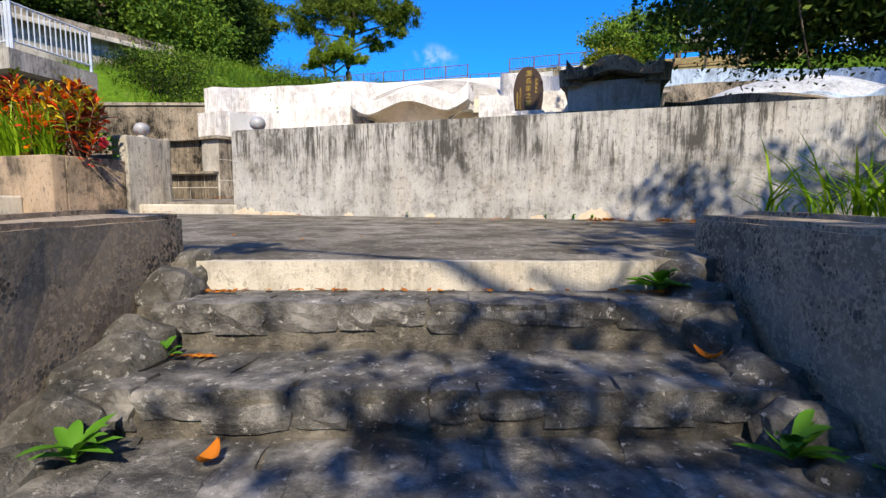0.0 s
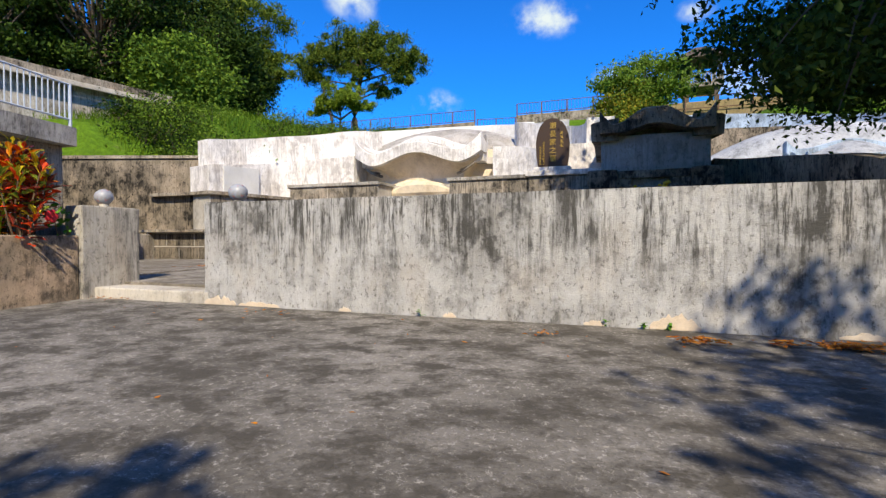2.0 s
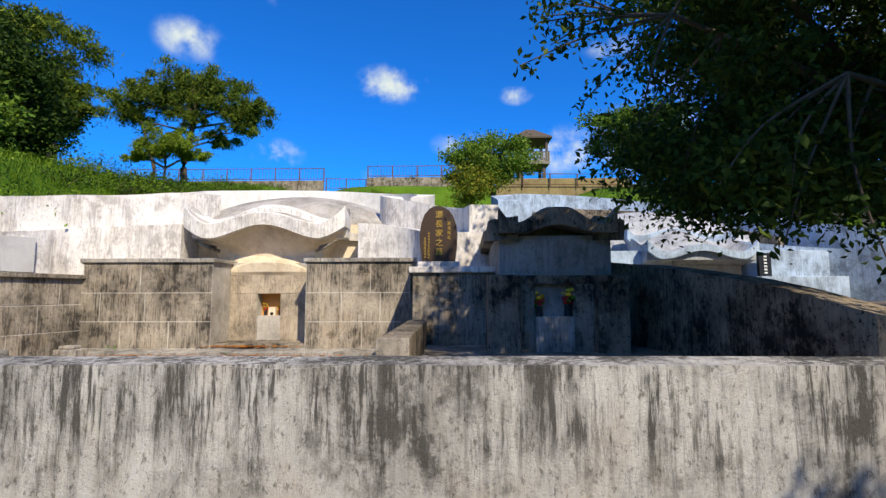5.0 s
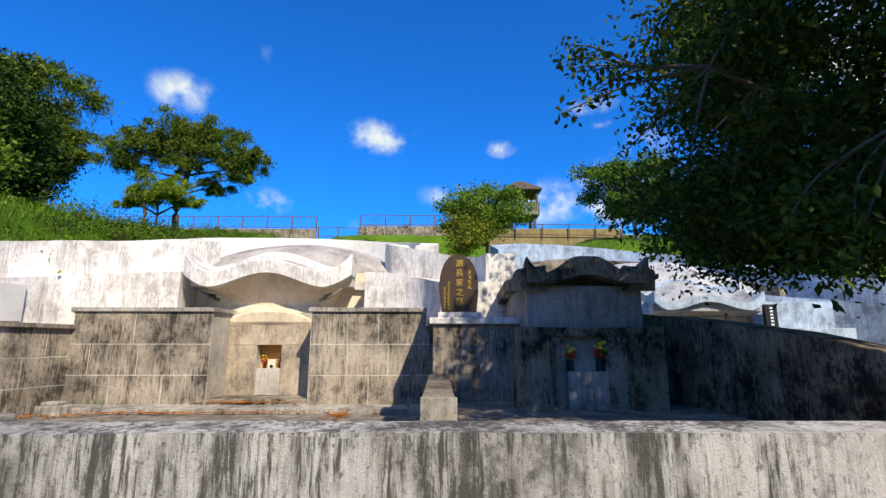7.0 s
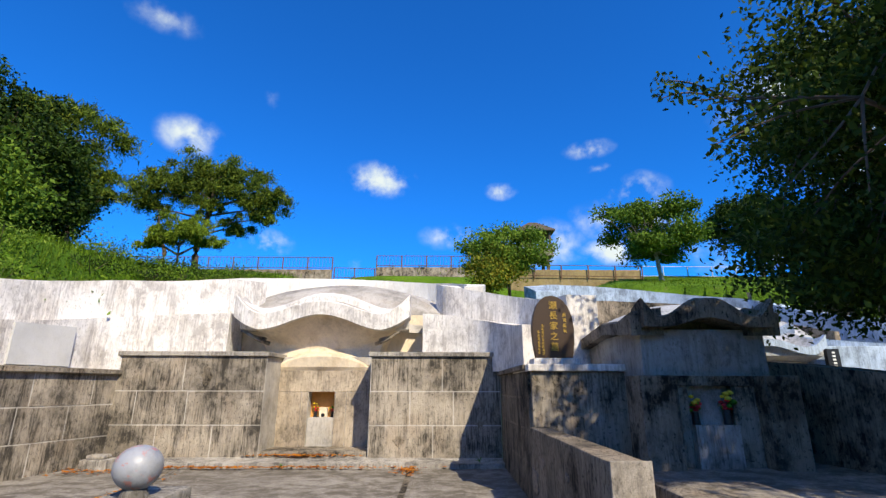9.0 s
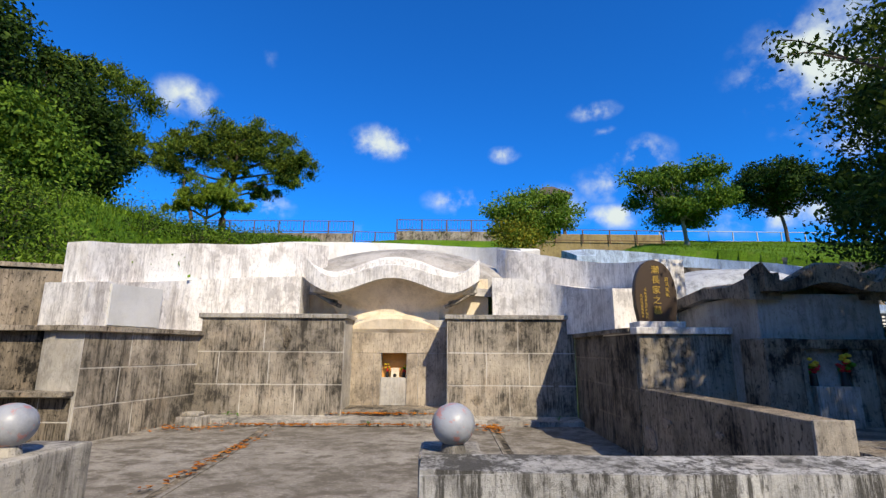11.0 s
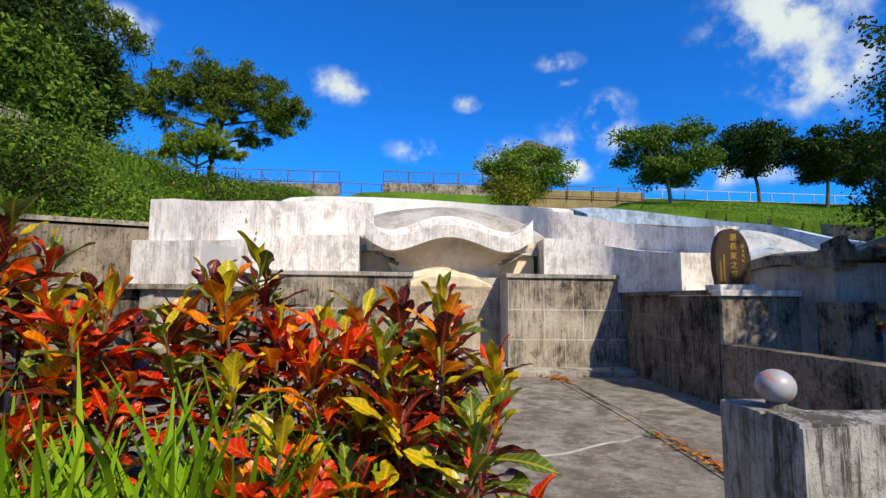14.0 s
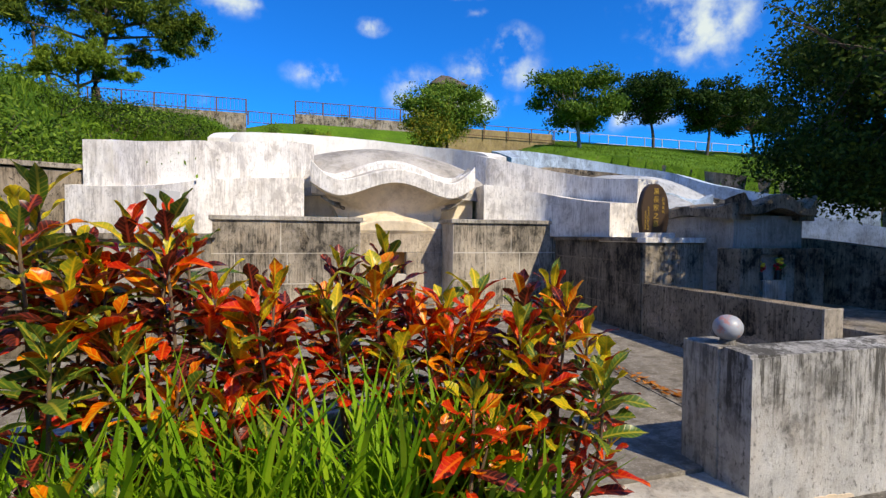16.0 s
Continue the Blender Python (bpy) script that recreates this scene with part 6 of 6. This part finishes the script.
shed_part("roof_edge", 0.004, 0.09, -9.2, 0.0, 6.1, 6.28, "kerb", "buff roof edge")

# ---- crotons in the planter ----
def croton_mesh(name, mat, length, width, curl, seedling):
    """One leathery leaf: folded along the rib, lobed edge, bent back towards the tip; x across, y along."""
    rng = random.Random(seedling)
    bm = bmesh.new()
    rows = []
    lobes = ((0.0, 0.10), (0.1, 0.22), (0.22, 0.50), (0.34, 0.62), (0.45, 0.50), (0.55, 0.62), (0.66, 1.0), (0.76, 1.06), (0.85, 0.72), (0.92, 0.58), (1.0, 0.10))
    if seedling % 3 == 1:
        lobes = ((0.0, 0.10), (0.15, 0.42), (0.3, 0.78), (0.5, 0.98), (0.68, 0.92), (0.84, 0.62), (1.0, 0.06))
    n = 12
    for i in range(n + 1):
        f = i / n
        w = width * 0.5 * float(np.interp(f, [p[0] for p in lobes], [p[1] for p in lobes])) * (1 + 0.06 * math.sin(f * 17 + seedling))
        w = max(w, 0.004)
        y = length * f * (1 - 0.12 * curl * f)
        z = -curl * length * 0.45 * f ** 2.2
        wav = 0.12 * width * math.sin(f * 10 + seedling)
        rows.append([bm.verts.new(p) for p in ((-w, y, z + w * 0.36 + wav), (-w * 0.5, y, z + w * 0.22), (0, y, z), (w * 0.5, y, z + w * 0.22), (w, y, z + w * 0.36 - wav))])
    for a, b in zip(rows, rows[1:]):
        for k in range(4):
            bm.faces.new((a[k], a[k + 1], b[k + 1], b[k]))
    return mesh_of(name, bm, mat, True)


LEAVES = [[croton_mesh("leaf", m, (0.21, 0.24, 0.18)[v], (0.082, 0.066, 0.074)[v], (0.3, 0.6, 0.1)[v], v + 3 * k) for v in range(3)] for k, m in enumerate(CROTON)]


def croton(x, y, z, tips, mood, seedling, count=300):
    """tips: (dx, dy, height) of each stem; mood: weights of green, yellow, orange, red, maroon."""
    rng = random.Random(seedling)
    c = anchor("croton", (x, y, z), "croton shrub with red, orange, yellow and green leaves in the planter", "shrub", "crotons in the planter")
    per = count // len(tips)
    for dx, dy, h in tips:
        foot = Vector((dx * 0.25 + rng.uniform(-0.05, 0.05), dy * 0.25 + rng.uniform(-0.05, 0.05), -0.08))
        top = Vector((dx, dy, h))
        line = smooth_line([foot, foot.lerp(top, 0.45) + Vector((rng.uniform(-0.06, 0.06), rng.uniform(-0.06, 0.06), 0.05)), top], 4)
        stem = part("stem", limb(bmesh.new(), [Vector((x, y, z)) + p for p in line], 0.014, 0.006, 6), M["twig"], c)
        tone = rng.choices(range(5), mood)[0]
        for k in range(per):
            f = (k + rng.random()) / per
            back_ = 0.5 * (1 - f) ** 1.25
            p = top - (top - foot).normalized() * back_
            az = k * 2.4 + rng.uniform(-0.4, 0.4)
            tilt = -0.1 + 1.4 * f ** 1.35 + rng.uniform(-0.3, 0.3)
            col = tone if rng.random() < 0.42 else rng.choices(range(5), mood)[0]
            if f < 0.45 and rng.random() < 0.75:
                col = rng.choice((0, 4, 4, 4, 3))
            if f > 0.78 and rng.random() < 0.55:
                col = rng.choice((0, 1, 1, tone))
            s = rng.uniform(0.75, 1.15) * (0.78 + 0.32 * math.sin(math.pi * f))
            m = Matrix.Translation(p) @ Matrix.Rotation(az, 4, "Z") @ Matrix.Rotation(tilt, 4, "X") @ Matrix.Rotation(rng.uniform(-0.5, 0.5), 4, "Y") @ Matrix.Translation((0, 0.012, 0)) @ Matrix.Scale(s, 4)
            piece("leaf", rng.choice(LEAVES[col]), stem, m)


def crown_tips(n, rx, ry, h0, h1, seedling):
    rng = random.Random(seedling)
    out = []
    for i in range(n):
        a, r = i * 2.4, math.sqrt((i + 0.5) / n)
        out.append((rx * r * math.cos(a) + rng.uniform(-0.05, 0.05), ry * r * math.sin(a) + rng.uniform(-0.05, 0.05), h1 - (h1 - h0) * r ** 1.8 * rng.uniform(0.6, 1.2)))
    return out


MOODS = ((5, 2, 2, 4, 6), (5, 3, 1, 3, 7), (2, 2, 4, 7, 4), (6, 4, 2, 2, 6), (5, 3, 2, 4, 6))
croton(-7.84, 5.38, 0.8, crown_tips(14, 0.42, 0.34, 0.42, 1.22, 1), MOODS[0], 1, 340)
croton(-8.20, 5.66, 0.8, crown_tips(11, 0.32, 0.28, 0.55, 1.16, 12), MOODS[2], 11, 250)
croton(-8.74, 5.70, 0.8, crown_tips(12, 0.34, 0.3, 0.75, 1.36, 2), MOODS[1], 2, 290)
croton(-9.22, 5.56, 0.8, crown_tips(8, 0.24, 0.24, 0.62, 1.22, 3), MOODS[2], 3, 190)
croton(-9.70, 5.68, 0.8, crown_tips(14, 0.4, 0.34, 0.7, 1.54, 4), MOODS[2], 4, 340)
croton(-10.15, 5.52, 0.8, crown_tips(14, 0.42, 0.36, 0.8, 1.6, 14), MOODS[3], 14, 340)
croton(-10.75, 5.6, 0.8, crown_tips(13, 0.42, 0.36, 0.7, 1.5, 5), MOODS[4], 5)
croton(-11.6, 5.6, 0.8, crown_tips(12, 0.5, 0.36, 0.6, 1.4, 6), MOODS[2], 6, 240)
croton(-12.5, 5.6, 0.8, crown_tips(11, 0.5, 0.36, 0.6, 1.3, 16), MOODS[0], 16, 200)
croton(-8.45, 5.14, 0.8, [(0.1, -0.04, 0.72), (-0.05, -0.03, 0.56), (0.2, -0.02, 0.6)], (1, 0, 4, 5, 1), 7, 60)
croton(-9.85, 5.10, 0.8, [(0.0, -0.02, 0.46), (0.15, 0.0, 0.38)], (1, 1, 4, 5, 1), 8, 44)

sr = random.Random(14)
for k, (count, length, width) in enumerate(((26, 0.58, 0.024), (26, 0.76, 0.027), (16, 0.92, 0.029))):
    straps = []
    for c in range(count):
        cx_, cy_ = sr.uniform(-10.6, -8.0), sr.uniform(5.06, 5.26)
        for j in range(17):
            straps.append((cx_ + sr.gauss(0, 0.05), cy_ + sr.gauss(0, 0.035), 0.76))
    blades("strap_leaves", "clumps of bright green strap leaves in the planter", straps, length, width, "strap", 15 + k, 0.48)

# hibiscus sprig at the end of the planter
hb = anchor("hibiscus", (-7.86, 5.86, 0.78), "small hibiscus sprig with one red flower", "shrub")
part("stem", limb(bmesh.new(), [(-7.86, 5.86, 0.7), (-7.84, 5.8, 1.0), (-7.74, 5.7, 1.2)], 0.012, 0.005, 6), M["twig"], hb)
hrng = np.random.default_rng(5)
q = hrng.normal(size=(46, 3)) * np.array((0.09, 0.09, 0.14)) + np.array((0.06, -0.06, 0.38))
c_ = new("leaves", leaf_cloud("leaves", q, 0.085, M["weed"], hrng, 0.7))
c_.parent = hb
for k in range(5):
    bm = bmesh.new()
    bmesh.ops.create_icosphere(bm, subdivisions=2, radius=0.045)
    a_ = k * 2 * math.pi / 5
    m = Matrix.Translation((-7.66 + 0.0, 5.64 + 0.045 * math.cos(a_), 1.13 + 0.045 * math.sin(a_))) @ Matrix.Diagonal((0.35, 1, 1, 1))
    bmesh.ops.transform(bm, matrix=m, verts=bm.verts)
    part("petal", bm, M["petal_red"], hb, smooth=True)

# ---- litter, weeds and small things ----
def litter(name, label, spots, size, seedling):
    rng = np.random.default_rng(seedling)
    me = leaf_cloud(name, np.asarray(spots), size, M["dead"], rng, 0.42)
    v = np.empty(len(me.vertices) * 3, np.float32)
    me.vertices.foreach_get("co", v)
    v = v.reshape(-1, 4, 3)
    zc = np.asarray(spots)[:, 2][:, None]
    v[:, :, 2] = zc + np.clip((v[:, :, 2] - zc) * 0.28, -0.004, 0.05) + 0.006
    me.vertices.foreach_set("co", v.ravel())
    me.update()
    tagged(new(name, me), label, "leaves", kind="stuff")


lr = random.Random(3)
def heap(n, x, y, z, sx, sy):
    return [(lr.gauss(x, sx), lr.gauss(y, sy), z + lr.uniform(0, 0.03)) for _ in range(n)]


litter("dead_leaves", "drifts of orange-brown dead leaves along the front wall", heap(90, -0.03, 5.64, 0.0, 0.09, 0.05) + heap(40, 0.55, 5.76, 0.0, 0.05, 0.04) + heap(160, 1.02, 5.78, 0.0, 0.14, 0.06) + heap(90, 1.7, 5.9, 0.0, 0.3, 0.07) + heap(200, 3.0, 5.9, 0, 0.6, 0.09) + heap(14, -1.25, 5.55, 0, 0.07, 0.04) + heap(12, -4.3, 5.8, 0, 0.2, 0.08), 0.085, 1)
litter("dead_leaves", "scattered dead leaves on the landing and gate", heap(40, -7.2, 6.05, 0.0, 0.35, 0.05) + [(x_, y_, landing(y_)) for x_, y_ in [(lr.uniform(-7, 4), lr.uniform(3.2, 6)) for _ in range(46)]] + heap(50, -7.0, 8.6, 0.21, 0.6, 0.2), 0.055, 2)
litter("dead_leaves", "drifts of orange-brown leaves at the foot of the tomb", heap(260, -6.9, 15.05, 0.44, 0.5, 0.05) + heap(300, -8.6, 14.33, 0.30, 0.8, 0.05) + heap(140, -4.42, 14.1, 0.29, 0.1, 0.25) + heap(140, -10.7, 14.0, 0.28, 0.4, 0.22) + heap(130, -8.85, 11.5, 0.255, 0.07, 1.2) + heap(150, -6.3, 14.38, 0.30, 0.9, 0.04) + heap(170, -4.5, 8.4, 0.23, 0.06, 0.8), 0.13, 3)
litter("dead_leaves", "curled brown leaves on the steps", [tuple(stair(lr.uniform(-1.2, 1.1), 2.57, -0.255)) for _ in range(34)] + [tuple(stair(lr.gauss(-1.15, 0.07), 2.5, -0.25)) for _ in range(22)] + [tuple(stair(lr.gauss(1.15, 0.07), 2.5, -0.25)) for _ in range(20)] + [tuple(stair(lr.gauss(-1.1, 0.07), 2.1, -0.465)) for _ in range(14)], 0.08, 4)


def big_dead_leaf(u, v, z, turn):
    p = stair(u, v, z)
    bm = bmesh.new()
    rows = []
    for i in range(8):
        f = i / 7
        w = 0.032 * math.sin(math.pi * (0.08 + 0.88 * f))
        rows.append([bm.verts.new((s * w, 0.12 * f, 0.012 + 0.035 * (f - 0.5) ** 2 * 4 + abs(s) * 0.015)) for s in (-1, 0, 1)])
    for a, b in zip(rows, rows[1:]):
        for k in (0, 1):
            bm.faces.new((a[k], a[k + 1], b[k + 1], b[k]))
    bmesh.ops.transform(bm, matrix=Matrix.Translation(p) @ Matrix.Rotation(turn, 4, "Z"), verts=bm.verts)
    thing("dead_leaf", bm, M["dead"], "single curled orange leaf on a step", "leaf", smooth=True)


big_dead_leaf(1.2, 1.98, -0.46, 1.0)
big_dead_leaf(-0.76, 1.45, -0.63, 0.2)


def weed(p, n, length, width, seedling, label="bright green weed rooted in a joint"):
    rng = random.Random(seedling)
    w = anchor("weed", p, label, "weed")
    for k in range(n):
        a, el = rng.uniform(0, 6.28), rng.uniform(0.15, 1.1)
        L = length * rng.uniform(0.6, 1.2)
        bm = bmesh.new()
        rows = []
        for i in range(6):
            f = i / 5
            ww = width * math.sin(math.pi * (0.1 + 0.88 * f))
            c = Vector((0, L * f * math.cos(el), L * f * math.sin(el) - 0.5 * L * f * f * math.sin(el)))
            rows.append([bm.verts.new(c + Vector((s * ww, 0, abs(s) * ww * 0.4))) for s in (-1, 0, 1)])
        for r0, r1 in zip(rows, rows[1:]):
            for j in (0, 1):
                bm.faces.new((r0[j], r0[j + 1], r1[j + 1], r1[j]))
        bmesh.ops.transform(bm, matrix=Matrix.Translation(Vector(p) + Vector((0, 0, rng.uniform(0, 0.06)))) @ Matrix.Rotation(a, 4, "Z"), verts=bm.verts)
        part("leaf", bm, M["weed"], w, smooth=True)


weed(stair(-1.18, 1.5, -0.62), 14, 0.19, 0.022, 1)
weed(stair(1.16, 1.5, -0.62), 17, 0.22, 0.022, 2)
weed(stair(1.16, 2.5, -0.25), 13, 0.16, 0.04, 3)
weed(stair(-1.18, 2.05, -0.46), 5, 0.1, 0.016, 4)
for k, (x, n) in enumerate(((-0.42, 10), (-0.2, 6), (-0.75, 4), (-2.6, 4), (1.9, 8))):
    weed((x, 6.1, 0.0), n, 0.07, 0.013, 10 + k)
for k, (x, y, z) in enumerate(((-2.95, 14.6, 0.37), (-9.9, 14.75, 0.4), (-10.2, 14.9, 0.4), (-4.65, 9.75, 0.23), (-7.0, 14.4, 0.28))):
    weed((x, y, z), 8, 0.12, 0.014, 20 + k)
blades("grass", "tall grass on the bank beside the stairs", [tuple(stair(random.Random(k).uniform(1.95, 3.0), random.Random(k + 999).uniform(1.6, 3.0), 0.06)) for k in range(300)], 0.55, 0.016, "strap", 33, 1.1)

st = anchor("incense_stone", (-10.65, 14.3, 0.27), "small stone incense block in the corner of the court", "incense stone")
part("base", boxed(-10.92, -10.38, 14.1, 14.5, 0.25, 0.48, bevel=0.03), M["post"], st)
part("cap", boxed(-10.84, -10.48, 14.16, 14.44, 0.48, 0.56, bevel=0.03), M["post"], st)
